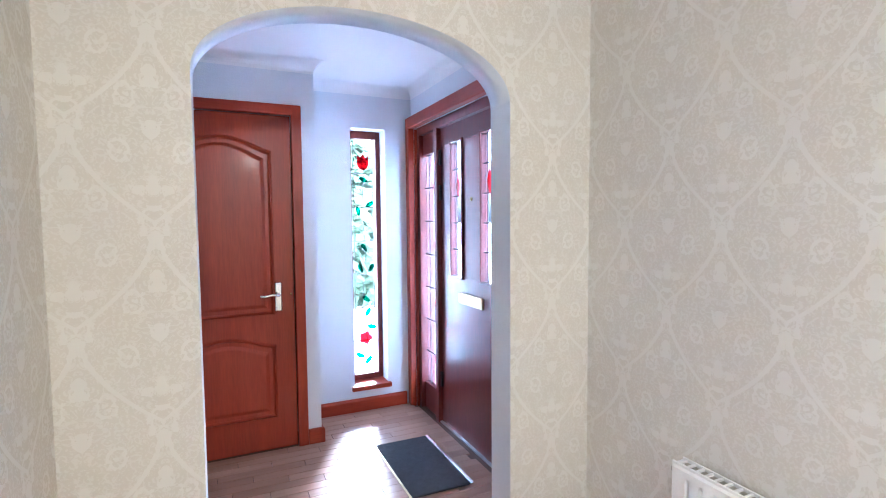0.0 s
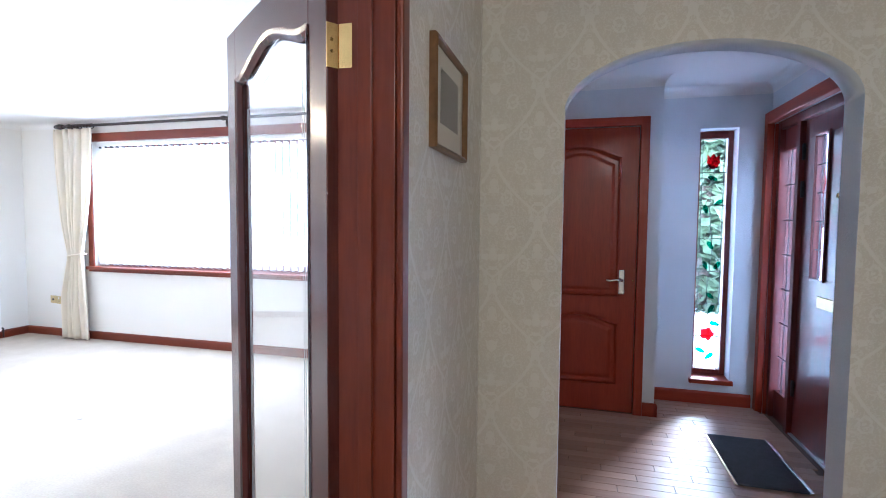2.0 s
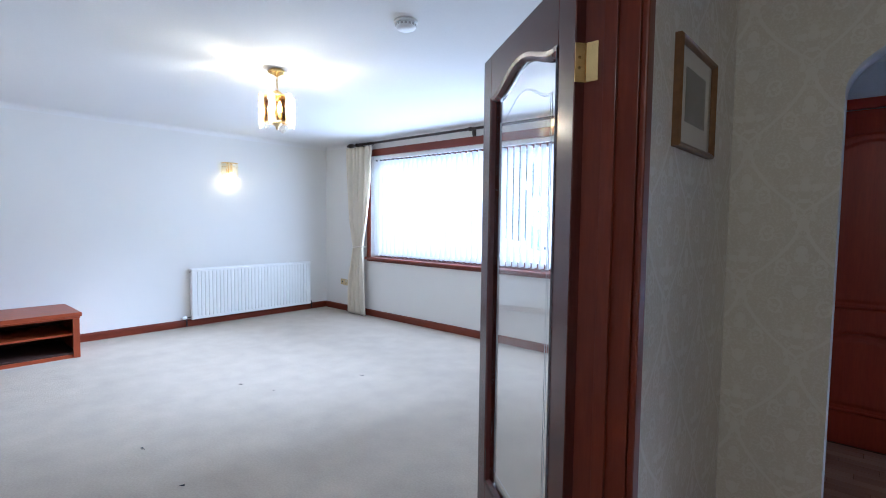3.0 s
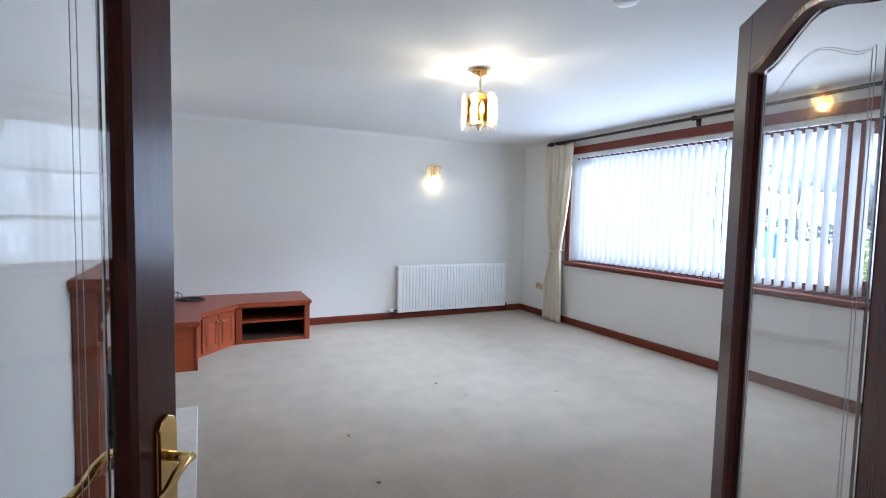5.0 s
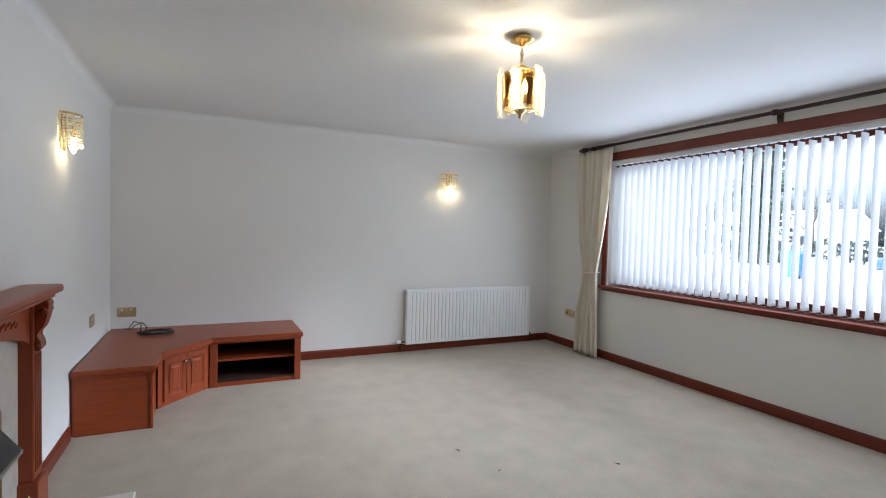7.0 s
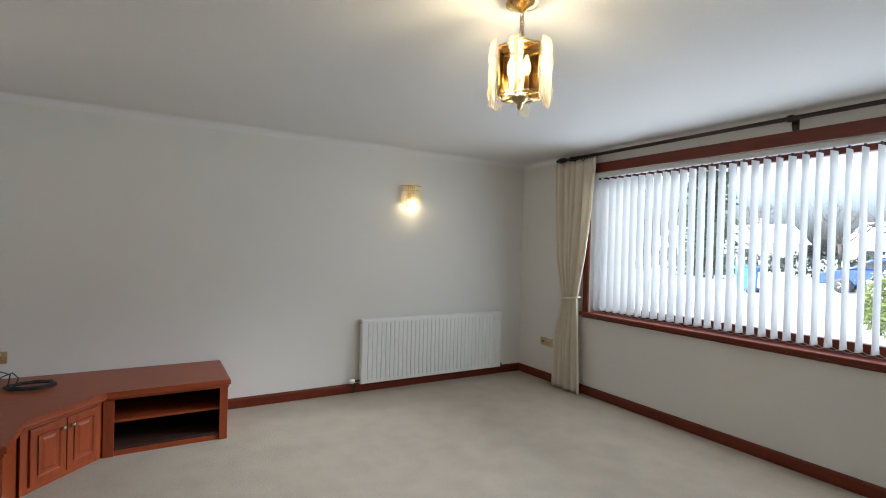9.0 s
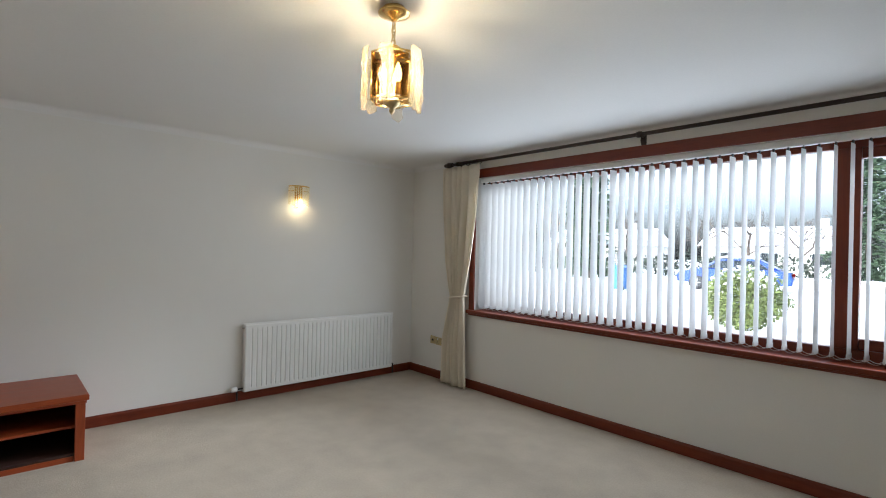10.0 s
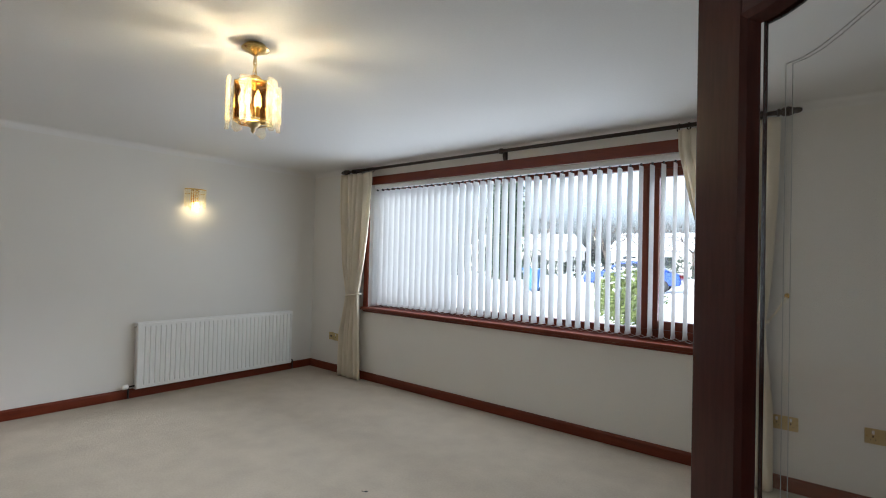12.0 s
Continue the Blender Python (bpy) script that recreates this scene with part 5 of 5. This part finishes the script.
def sconce(m):
    """A beaded wall lamp; local +y points into the room, origin at the top of the shade on the wall."""
    s = thing("wall_lamp", "brass and crystal-bead wall lamp, lit", "wall lamp", m, "wall lamps")
    part("backplate", boxed(-0.045, 0.045, 0.001, 0.01, -0.21, 0.0, 0.004), BRASS, s)
    arcs = [(0.1 * math.cos(t), 0.012 + 0.085 * math.sin(t)) for t in [math.pi * j / 16 for j in range(17)]]
    for z, r in ((-0.004, 0.006), (-0.05, 0.003)):
        part("band", tube(bmesh.new(), [(x, y, z) for x, y in arcs], r, 8), BRASS, s)
    for j in range(17):
        x, y = arcs[j]
        bm = bmesh.new()
        for k in range(11):
            r = 0.0075
            c = bmesh.ops.create_icosphere(bm, subdivisions=1, radius=r)
            bmesh.ops.translate(bm, vec=(x, y, -0.016 - k * 0.0155 - (0.012 if j % 2 else 0)), verts=c["verts"])
        tagged(part("bead_string", bm, CRYSTAL, s), kind="stuff")
    b = part("bulb", turned(bmesh.new(), [(0.01, -0.13), (0.014, -0.15), (0.018, -0.18), (0.016, -0.205), (0.009, -0.22), (0.001, -0.226)], 0, 0.055, 0, 16), BULB_WALL, s)
    b.visible_shadow = False
    part("lamp_holder", turned(bmesh.new(), [(0.014, -0.13), (0.016, -0.09), (0.01, -0.06), (0.002, -0.058)], 0, 0.055, 0, 14), BRASS, s)
    part("holder_arm", tube(bmesh.new(), [(0, 0.009, -0.08), (0, 0.05, -0.08)], 0.005, 8), BRASS, s)


CRYSTAL = material("crystal_bead", (0.9, 0.85, 0.68), 0.06, 0.1, spread=0.1)
# fitting made up for the hall's added light, out of view
hl = thing("hall_fill_lamp", "unseen flush round ceiling lamp with brass rim, added to brighten the hall", "ceiling lamp", pose(0.62, -1.5, CEIL))
part("rim", turned(bmesh.new(), [(0.14, -0.001), (0.15, -0.012), (0.14, -0.03), (0.125, -0.031)], sides=32), BRASS, hl)
part("shade", turned(bmesh.new(), [(0.125, -0.03), (0.11, -0.055), (0.07, -0.075), (0.02, -0.083), (0.002, -0.084)], sides=32), WHITE_PLASTIC, hl).visible_shadow = False
sconce(pose(RX0, 2.33, 2.0, 0, 0, -90))
sconce(pose(-4.42, RY0, 1.975, 0, 0, 0))

alarm = thing("smoke_alarm", "round white smoke alarm on the ceiling", "smoke alarm", pose(-1.717, 1.302, CEIL))
part("base", turned(bmesh.new(), [(0.062, -0.001), (0.062, -0.012), (0.058, -0.014)], sides=28), WHITE_PLASTIC, alarm)
part("cover", turned(bmesh.new(), [(0.05, -0.014), (0.054, -0.016), (0.054, -0.032), (0.046, -0.042), (0.02, -0.046), (0.002, -0.046)], sides=28), WHITE_PLASTIC, alarm)
bm = bmesh.new()
for k in range(16):
    a = 2 * math.pi * k / 16
    box(bm, -0.006, 0.006, 0.0535, 0.0555, -0.03, -0.019)
    bmesh.ops.rotate(bm, cent=(0, 0, 0), matrix=Matrix.Rotation(2 * math.pi / 16, 3, "Z"), verts=bm.verts[:])
part("vents", bm, STEEL, alarm)


# ---- wall plates ----
def socket(m, double, label, kind="socket"):
    """A brass plate; local x along the wall, local +y into the room."""
    s = thing("wall_socket", label, "socket", m, "wall sockets")
    w = 0.073 if double else 0.043
    part("plate", boxed(-w, w, 0.001, 0.007, -0.043, 0.043, 0.003), BRASS_DULL, s)
    for cx in ((-0.036, 0.036) if double else (0,)):
        if kind == "socket":
            part("switch", boxed(cx - 0.006, cx + 0.006, 0.0072, 0.0105, 0.012, 0.032, 0.001), WHITE_PLASTIC, s)
            bm = boxed(cx - 0.003, cx + 0.003, 0.0072, 0.0078, -0.006, 0.004)
            box(bm, cx - 0.014, cx - 0.008, 0.0072, 0.0078, -0.02, -0.016)
            box(bm, cx + 0.008, cx + 0.014, 0.0072, 0.0078, -0.02, -0.016)
            part("pin_holes", bm, BLACK, s)
        else:
            part("outlet", turned(bmesh.new(), [(0.012, 0.0072), (0.012, 0.012), (0.004, 0.0125)], cx, 0, 0, 14, 1), BLACK if kind == "aerial" else WHITE_PLASTIC, s)
    bm = bmesh.new()
    for cx in (-w + 0.009, w - 0.009):
        turned(bm, [(0.0035, 0.0072), (0.002, 0.0085)], cx, 0, 0, 8, 1)
    part("screw", bm, BRASS, s)


socket(pose(RX0, -0.80, 0.565, 0, 0, -90), True, "brass double socket plate above the corner cabinet")
socket(pose(-5.22, RY0, 0.625), True, "brass double socket plate on the chimney wall")
socket(pose(-5.56, RY1, 0.41, 0, 0, 180), False, "small brass aerial plate beside the curtain", "aerial")
socket(pose(-5.44, RY1, 0.405, 0, 0, 180), True, "brass double socket plate beside the curtain")
socket(pose(-1.13, RY1, 0.41, 0, 0, 180), True, "brass double socket plate beside the tied-back curtain")
socket(pose(-0.68, RY1, 0.43, 0, 0, 180), True, "brass double socket plate on the window wall")

# ---- picture in the hall ----
pic = thing("picture", "small engraved print in a gilt wooden frame", "picture", pose(HX0, 1.125, 1.70, 0, 0, 90))
W2, H2, F = 0.197, 0.158, 0.018
bm = bmesh.new()
prof = [(0.0, 0.0), (0.0, -0.018), (0.006, -0.024), (0.012, -0.02), (F, -0.012), (F, 0.0)]
rings = []
for d, y in prof:
    rings.append([bm.verts.new((sx * (W2 - d), y, sz * (H2 - d))) for sx, sz in ((-1, -1), (1, -1), (1, 1), (-1, 1))])
for r1, r2 in zip(rings, rings[1:]):
    for i in range(4):
        bm.faces.new((r1[i], r1[(i + 1) % 4], r2[(i + 1) % 4], r2[i]))
bmesh.ops.recalc_face_normals(bm, faces=bm.faces[:])
part("frame", bm, FRAME_GILT, pic)
part("mount", boxed(-W2 + F, W2 - F, -0.007, -0.003, -H2 + F, H2 - F), MOUNT, pic)
part("print", boxed(-0.105, 0.105, -0.009, -0.0072, -0.075, 0.085), PRINT, pic)
g = part("picture_glass", boxed(-W2 + F, W2 - F, -0.0115, -0.0105, -H2 + F, H2 - F), PANE, pic)
g.visible_shadow = False

# ---- door mat ----
dm = thing("door_mat", "dark grey ribbed door mat with a metal strip for the light streak along its edge", "door mat", pose(1.14, 2.64, 0.011))
part("mat_body", boxed(-0.165, 0.15, -0.307, 0.305, 0.0, 0.012, 0.004), MAT_PILE, dm)
# bright metal strip shaped for the streak of light beside the mat
part("light_streak", boxed(0.151, 0.168, -0.31, 0.308, 0.0, 0.013, 0.002), CHROME, dm)
part("rubber_edge", boxed(-0.178, -0.166, -0.307, 0.305, 0.0, 0.006, 0.001), BRASS_DULL, dm)

# ---- outside: snowy front garden and street ----
bm = bmesh.new()
n, size = 60, 320.0
gv = [[bm.verts.new(((i / n - 0.5) * size, (j / n - 0.5) * size + 60, -0.06)) for j in range(n + 1)] for i in range(n + 1)]
for i in range(n):
    for j in range(n):
        bm.faces.new((gv[i][j], gv[i + 1][j], gv[i + 1][j + 1], gv[i][j + 1]))
for v in bm.verts:
    if v.co.y > 6:
        v.co.z += 0.06 * noise.noise(v.co * 0.15)
structure("ground", bm, SNOW, "snow-covered ground of garden and street", "ground")
structure("roof_slab", boxed(RX0 - 0.6, PX1 + 0.6, HY0 - 0.5, RY1 + 0.75, 2.62, 2.75), material("roof_soffit", (0.5, 0.5, 0.5), 0.8), "plain roof over the rooms", "roof")

LEAFY = material("shrub_leaf", (0.13, 0.16, 0.045), 0.6, spread=0.5, scale=6, fine=40)
CONIFER = material("conifer_green", (0.035, 0.06, 0.03), 0.7, spread=0.4, scale=4, fine=30)
BARK = material("bark", (0.07, 0.055, 0.045), 0.9, spread=0.3, fine=30, bump=0.8)
CARBLUE = material("blue_car_paint", (0.01, 0.04, 0.22), 0.3, 0.0, spread=0.06, coat=0.1)
CARGLASS = material("dark_car_glass", (0.02, 0.025, 0.03), 0.05, spread=0.1)
BINBLUE = material("blue_plastic", (0.01, 0.10, 0.30), 0.45, spread=0.08)
HEDGE = material("dark_hedge", (0.04, 0.05, 0.035), 0.8, spread=0.5, scale=5, fine=30)
HARL = material("harled_wall", (0.45, 0.43, 0.40), 0.9, spread=0.1, fine=60, bump=0.6)
SLATE = material("snowy_roof", (0.75, 0.77, 0.80), 0.7, spread=0.12, scale=2)


def leaves(rng, centre, radii, count, size, spread=0.75):
    """Many small leaf cards round an uneven egg."""
    verts, faces = [], []
    for _ in range(count):
        d = Vector((rng.gauss(0, 1), rng.gauss(0, 1), rng.gauss(0, 1))).normalized()
        r = rng.uniform(spread, 1.0) * (1 + 0.22 * noise.noise(d * 2.3 + Vector(centre)))
        c = Vector((centre[0] + d.x * radii[0] * r, centre[1] + d.y * radii[1] * r, centre[2] + d.z * radii[2] * r))
        a = Vector((rng.gauss(0, 1), rng.gauss(0, 1), rng.gauss(0, 1))).normalized()
        b = a.orthogonal().normalized()
        s = size * rng.uniform(0.6, 1.3)
        k = len(verts)
        verts += [c - a * s, c + b * s * 0.45, c + a * s, c - b * s * 0.45]
        faces.append((k, k + 1, k + 2, k + 3))
    return verts, faces


def leaf_part(name, verts, faces, mat, parent, label=""):
    me = bpy.data.meshes.new(name)
    me.from_pydata([tuple(v) for v in verts], [], faces)
    me.materials.append(mat)
    ob = new(name, me)
    ob.parent = parent
    return tagged(ob, label)


rng = random.Random(11)
bush = thing("shrub", "rounded yellow-green evergreen shrub dusted with snow", "shrub", pose(-4.75, 11.6, -0.05))
part("stems", tube(tube(tube(bmesh.new(), [(0, 0, 0), (0.05, 0, 0.4), (0.2, 0.1, 0.8)], 0.03, 6), [(0, 0, 0), (-0.1, 0.05, 0.5), (-0.3, 0, 0.8)], 0.025, 6), [(0, 0, 0), (0, -0.1, 0.6), (0.05, -0.2, 0.9)], 0.025, 6), BARK, bush)
v, f = leaves(rng, (0, 0, 0.62), (0.78, 0.7, 0.64), 5200, 0.05, 0.55)
leaf_part("foliage", v, f, LEAFY, bush)
v, f = leaves(rng, (0, 0, 0.9), (0.6, 0.55, 0.42), 260, 0.06, 0.8)
leaf_part("snow_flecks", v, f, SNOW, bush, "flecks of snow on the leaves")


def conifer(x, y, h, r, seed, label):
    g = random.Random(seed)
    t = thing("conifer", label, "tree", pose(x, y, -0.05), "conifers")
    part("trunk", turned(bmesh.new(), [(0.16, 0), (0.13, h * 0.3), (0.06, h * 0.75), (0.015, h)], sides=10), BARK, t)
    verts, faces = [], []
    tiers = int(h * 3.2)
    for k in range(tiers):
        u = k / tiers
        z = h * (0.06 + 0.93 * u)
        rr = r * (1 - u) ** 0.75 * g.uniform(0.75, 1.15) + 0.1
        for j in range(9):
            a = g.uniform(0, 2 * math.pi)
            L = rr * g.uniform(0.6, 1.05)
            for s in range(16):
                q = g.uniform(0.15, 1.0)
                c = Vector((math.cos(a) * L * q + g.gauss(0, 0.12), math.sin(a) * L * q + g.gauss(0, 0.12), z - 0.28 * q * L + g.gauss(0, 0.12)))
                d = Vector((math.cos(a) + g.gauss(0, 0.5), math.sin(a) + g.gauss(0, 0.5), g.gauss(-0.3, 0.4))).normalized()
                b = d.orthogonal().normalized()
                w = g.uniform(0.12, 0.24)
                i = len(verts)
                verts += [c - d * w, c + b * w * 0.35, c + d * w, c - b * w * 0.35]
                faces.append((i, i + 1, i + 2, i + 3))
    leaf_part("foliage", verts, faces, CONIFER, t)
    return t


conifer(-5.35, 33.0, 9.0, 1.9, 2, "tall dark green conifer behind the garden wall")
conifer(-3.2, 34.0, 8.0, 1.8, 5, "dark green conifer behind the garden wall")
conifer(-1.2, 32.5, 7.5, 1.7, 7, "dark green conifer by the street")
conifer(-17.5, 27.0, 9.5, 1.7, 9, "tall dark conifer beside the drive")
conifer(-19.5, 29.0, 8.5, 1.7, 12, "dark conifer beside the drive")
conifer(-25.0, 30.0, 8.0, 1.8, 13, "dark conifer in a neighbouring garden")
conifer(2.2, 8.5, 3.4, 0.9, 21, "young conifer outside the porch window")


def bare_tree(x, y, h, seed):
    g = random.Random(seed)
    t = thing("bare_tree", "leafless winter tree beyond the street", "tree", pose(x, y, -0.05), "bare trees")
    trunk, twigs = bmesh.new(), bmesh.new()
    tube(trunk, [(0, 0, 0), (0.05, 0, h * 0.2), (0, 0.05, h * 0.4)], 0.13, 8)

    def grow(p, d, L, r, depth):
        q = p + d * L
        tube(twigs, [p, p + d * L * 0.5 + Vector((g.gauss(0, 0.04), g.gauss(0, 0.04), 0)), q], r, 5)
        if depth:
            for _ in range(3):
                nd = (d + Vector((g.gauss(0, 0.5), g.gauss(0, 0.5), g.gauss(0.1, 0.3)))).normalized()
                grow(q, nd, L * g.uniform(0.6, 0.85), r * 0.62, depth - 1)
    for k in range(4):
        grow(Vector((0, 0, h * (0.28 + 0.04 * k))), Vector((g.gauss(0, 0.6), g.gauss(0, 0.6), 1)).normalized(), h * 0.22, 0.06, 3)
    part("trunk", trunk, BARK, t)
    part("branches", twigs, BARK, t)


for x, y, h, s in ((-10.5, 44, 5.5, 1), (-14.5, 46, 6.0, 2), (-7.6, 42, 5.5, 3), (-19, 47, 6.0, 4), (-24, 44, 6.5, 5), (-33, 46, 6.5, 6)):
    bare_tree(x, y, h, s)

# far hedge behind the street
verts, faces = [], []
for k in range(26):
    v, f = leaves(rng, (-44 + k * 2.0, 38.0, 0.75), (1.3, 0.7, 0.95 + 0.25 * math.sin(k * 1.9)), 260, 0.16, 0.6)
    o = len(verts)
    verts += v
    faces += [tuple(i + o for i in q) for q in f]
hedge = new("hedge", bpy.data.meshes.new("hedge"))
hedge.data.from_pydata([tuple(v) for v in verts], [], faces)
hedge.data.materials.append(HEDGE)
tagged(hedge, "dark bare hedge along the far side of the street", "hedge", kind="stuff")

gw = thing("garden_wall", "low rendered garden wall capped with snow", "garden wall")
part("wall", boxed(-9.0, 6.0, 30.0, 30.3, -0.1, 0.35), HARL, gw)
part("snow_cap", boxed(-9.05, 6.05, 29.95, 30.35, 0.351, 0.47, 0.05), SNOW, gw)


def house(x, y, w, d, label):
    h = thing("house", label, "house", pose(x, y, -0.06), "far houses")
    part("wall", boxed(-w / 2, w / 2, -d / 2, d / 2, 0, 2.6), HARL, h)
    part("roof", prism(bmesh.new(), [(-d / 2 - 0.4, 2.61), (d / 2 + 0.4, 2.61), (0, 4.7)], -w / 2 - 0.3, w / 2 + 0.3, 0), SLATE, h)
    part("chimney", boxed(w / 4, w / 4 + 0.8, -0.3, 0.3, 4.2, 5.4, 0.02), HARL, h)
    for k in range(3):
        cx = -w / 2 + w * (k + 0.5) / 3
        wn_ = part("window", boxed(cx - 0.8, cx + 0.8, -d / 2 - 0.05, -d / 2 - 0.002, 0.9, 2.1), WHITE_PLASTIC, h)
        part("pane", boxed(cx - 0.7, cx + 0.7, -d / 2 - 0.06, -d / 2 - 0.051, 1.0, 2.0), CARGLASS, wn_)


house(-15.0, 58, 12, 8, "single-storey harled house with snowy roof")
house(-34.0, 58, 13, 8, "single-storey harled house across the street, snow on the roof")
house(-1.0, 66, 12, 8, "single-storey harled house far down the street")


def car(m):
    c = thing("car", "blue hatchback car parked in the street, snow on its roof", "car", m)
    side = [(-2.15, 0.35), (-2.2, 0.62), (-2.1, 0.82), (-1.3, 0.95), (1.55, 0.98), (2.1, 0.9), (2.2, 0.6), (2.15, 0.35)]
    part("body", prism(bmesh.new(), side, -0.86, 0.86, 1, 0.06), CARBLUE, c)
    cabin = [(-1.3, 0.951), (-0.55, 1.38), (0.1, 1.45), (1.0, 1.42), (1.75, 0.985)]
    part("cabin", prism(bmesh.new(), cabin, -0.76, 0.76, 1, 0.05), CARBLUE, c)
    for sy in (-1, 1):
        for win_ in ([(-1.02, 1.0), (-0.5, 1.31), (0.0, 1.36), (0.0, 1.0)], [(0.08, 1.0), (0.08, 1.36), (0.95, 1.34), (1.35, 1.0)]):
            part("side_window", prism(bmesh.new(), win_, min(sy * 0.762, sy * 0.77), max(sy * 0.762, sy * 0.77), 1), CARGLASS, c)
    part("snow_layer", prism(bmesh.new(), [(-0.5, 1.44), (0.1, 1.47), (1.0, 1.45), (0.9, 1.56), (0.0, 1.58), (-0.4, 1.52)], -0.66, 0.66, 1, 0.03), SNOW, c, "layer of snow on the roof")
    for xx in (-1.35, 1.35):
        for sy in (-0.80, 0.80):
            wh = part("wheel", turned(bmesh.new(), [(0.2, -0.1), (0.31, -0.1), (0.33, -0.06), (0.33, 0.06), (0.31, 0.1), (0.2, 0.1)], xx, sy, 0.33, 22, 1), RUBBER, c)
            bm = turned(bmesh.new(), [(0.2, -0.09), (0.2, 0.09)], xx, sy, 0.33, 20, 1)
            for k in range(5):
                a = 2 * math.pi * k / 5
                tube(bm, [(xx, sy + math.copysign(0.1, sy), 0.33), (xx + 0.19 * math.cos(a), sy + math.copysign(0.1, sy), 0.33 + 0.19 * math.sin(a))], 0.025, 6)
            part("rim", bm, STEEL, wh)
    for sy in (-0.6, 0.6):
        part("headlight", boxed(-2.19, -2.12, sy - 0.17, sy + 0.17, 0.64, 0.78, 0.02), CHROME, c)
        part("tail_light", boxed(2.13, 2.2, sy - 0.14, sy + 0.14, 0.66, 0.84, 0.02), RED_GLASS, c)
    return c


car(pose(-8.9, 24.5, -0.06, 0, 0, 10))
bn = thing("wheelie_bin", "blue plastic wheelie bin in the snow", "bin", pose(-11.6, 19.4, -0.06))
part("body", prism(bmesh.new(), [(-0.24, 0.06), (0.24, 0.06), (0.29, 0.95), (-0.29, 0.95)], -0.27, 0.27, 1, 0.02), BINBLUE, bn)
part("lid", prism(bmesh.new(), [(-0.32, 0.951), (0.32, 0.951), (0.3, 1.02), (-0.1, 1.07), (-0.32, 1.03)], -0.3, 0.3, 1, 0.015), BINBLUE, bn)
for sy in (-0.29, 0.29):
    part("wheel", turned(bmesh.new(), [(0.02, -0.03), (0.1, -0.03), (0.1, 0.03), (0.02, 0.03)], 0.24, sy, 0.1, 14, 1), RUBBER, bn)

# ---- hall and porch floor: laminate strips on a base ----
base = structure("floor_hall", boxed(RX1 + 0.06, PX1 + 0.28, HY0 - 0.1, PY1 + 0.1, -0.1, -0.002), material("floor_base", (0.12, 0.07, 0.045), 0.7), "warm brown wood-strip laminate floor", "floor")


def laminate():
    m = bpy.data.materials.new("laminate_strip")
    m.use_nodes = True
    nt = m.node_tree
    b = nt.nodes["Principled BSDF"]
    info, tc, mp = nt.nodes.new("ShaderNodeObjectInfo"), nt.nodes.new("ShaderNodeTexCoord"), nt.nodes.new("ShaderNodeMapping")
    mp.inputs["Scale"].default_value = (2.0, 22, 22)
    nz, ad, mx = nt.nodes.new("ShaderNodeTexNoise"), nt.nodes.new("ShaderNodeMath"), nt.nodes.new("ShaderNodeMix")
    off = nt.nodes.new("ShaderNodeVectorMath")
    nt.links.new(tc.outputs["Object"], off.inputs[0])
    nt.links.new(info.outputs["Location"], off.inputs[1])
    nt.links.new(off.outputs[0], mp.inputs["Vector"])
    nt.links.new(mp.outputs[0], nz.inputs["Vector"])
    nz.inputs["Scale"].default_value, nz.inputs["Detail"].default_value = 2.0, 5
    ad.operation = "MULTIPLY_ADD"
    ad.inputs[1].default_value, ad.inputs[2].default_value = 0.6, 0.0
    nt.links.new(nz.outputs["Fac"], ad.inputs[0])
    mul = nt.nodes.new("ShaderNodeMath")
    mul.operation = "MULTIPLY"
    mul.inputs[1].default_value = 0.55
    nt.links.new(info.outputs["Random"], mul.inputs[0])
    nt.links.new(mul.outputs[0], ad.inputs[2])
    mx.data_type = "RGBA"
    mx.inputs["A"].default_value, mx.inputs["B"].default_value = (0.25, 0.12, 0.07, 1), (0.48, 0.29, 0.18, 1)
    nt.links.new(ad.outputs[0], mx.inputs["Factor"])
    nt.links.new(mx.outputs["Result"], b.inputs["Base Color"])
    b.inputs["Roughness"].default_value = 0.4
    return m


LAMINATE = laminate()
strip = {}
row, y = 0, 1.30
while y < PY1 - 0.01:
    w = min(0.0655, PY1 - 0.002 - y)
    x = -0.69 - (row * 0.173) % 0.45
    while x < PX1:
        xa, xb = max(x, HX0 + 0.002 if y > PY0 else HX0), min(x + 0.448, PX1 - 0.002 if y > PY0 else HX1)
        if HY1 < y + 0.03 < PY0:
            xa, xb = max(xa, AX - AW), min(xb, AX + AW)
        if y > 3.15:
            xa = max(xa, RETX)
        if xb - xa > 0.03:
            key = (round(xb - xa, 3), round(w, 4))
            if key not in strip:
                strip[key] = mesh_of("strip", boxed(0, key[0] - 0.0012, 0, key[1] - 0.0012, -0.001, 0.009, 0.0006), LAMINATE)
            piece("strip", strip[key], base, pose(xa, y, 0.0))
        x += 0.45
    y += 0.067
    row += 1
structure("floor_hall_rest", boxed(HX0 - 0.08, HX1, HY0, 1.299, -0.001, 0.008), CARPET, "hall floor covering behind the strips", "floor")

# lint on the carpet
for k, (x, y) in enumerate(((-2.86, 0.36), (-2.28, 0.36), (-3.5, 1.25), (-3.2, 1.35), (-3.0, 2.05))):
    g = random.Random(30 + k)
    bm = tube(bmesh.new(), [(g.uniform(-0.025, 0.025), g.uniform(-0.015, 0.015), 0.002 + 0.001 * j) for j in range(5)], 0.0018, 5)
    tagged(new("lint", mesh_of("lint", bm, MAT_PILE)), "small dark scrap of lint on the carpet", "lint", "carpet lint").matrix_basis = pose(x, y, 0)
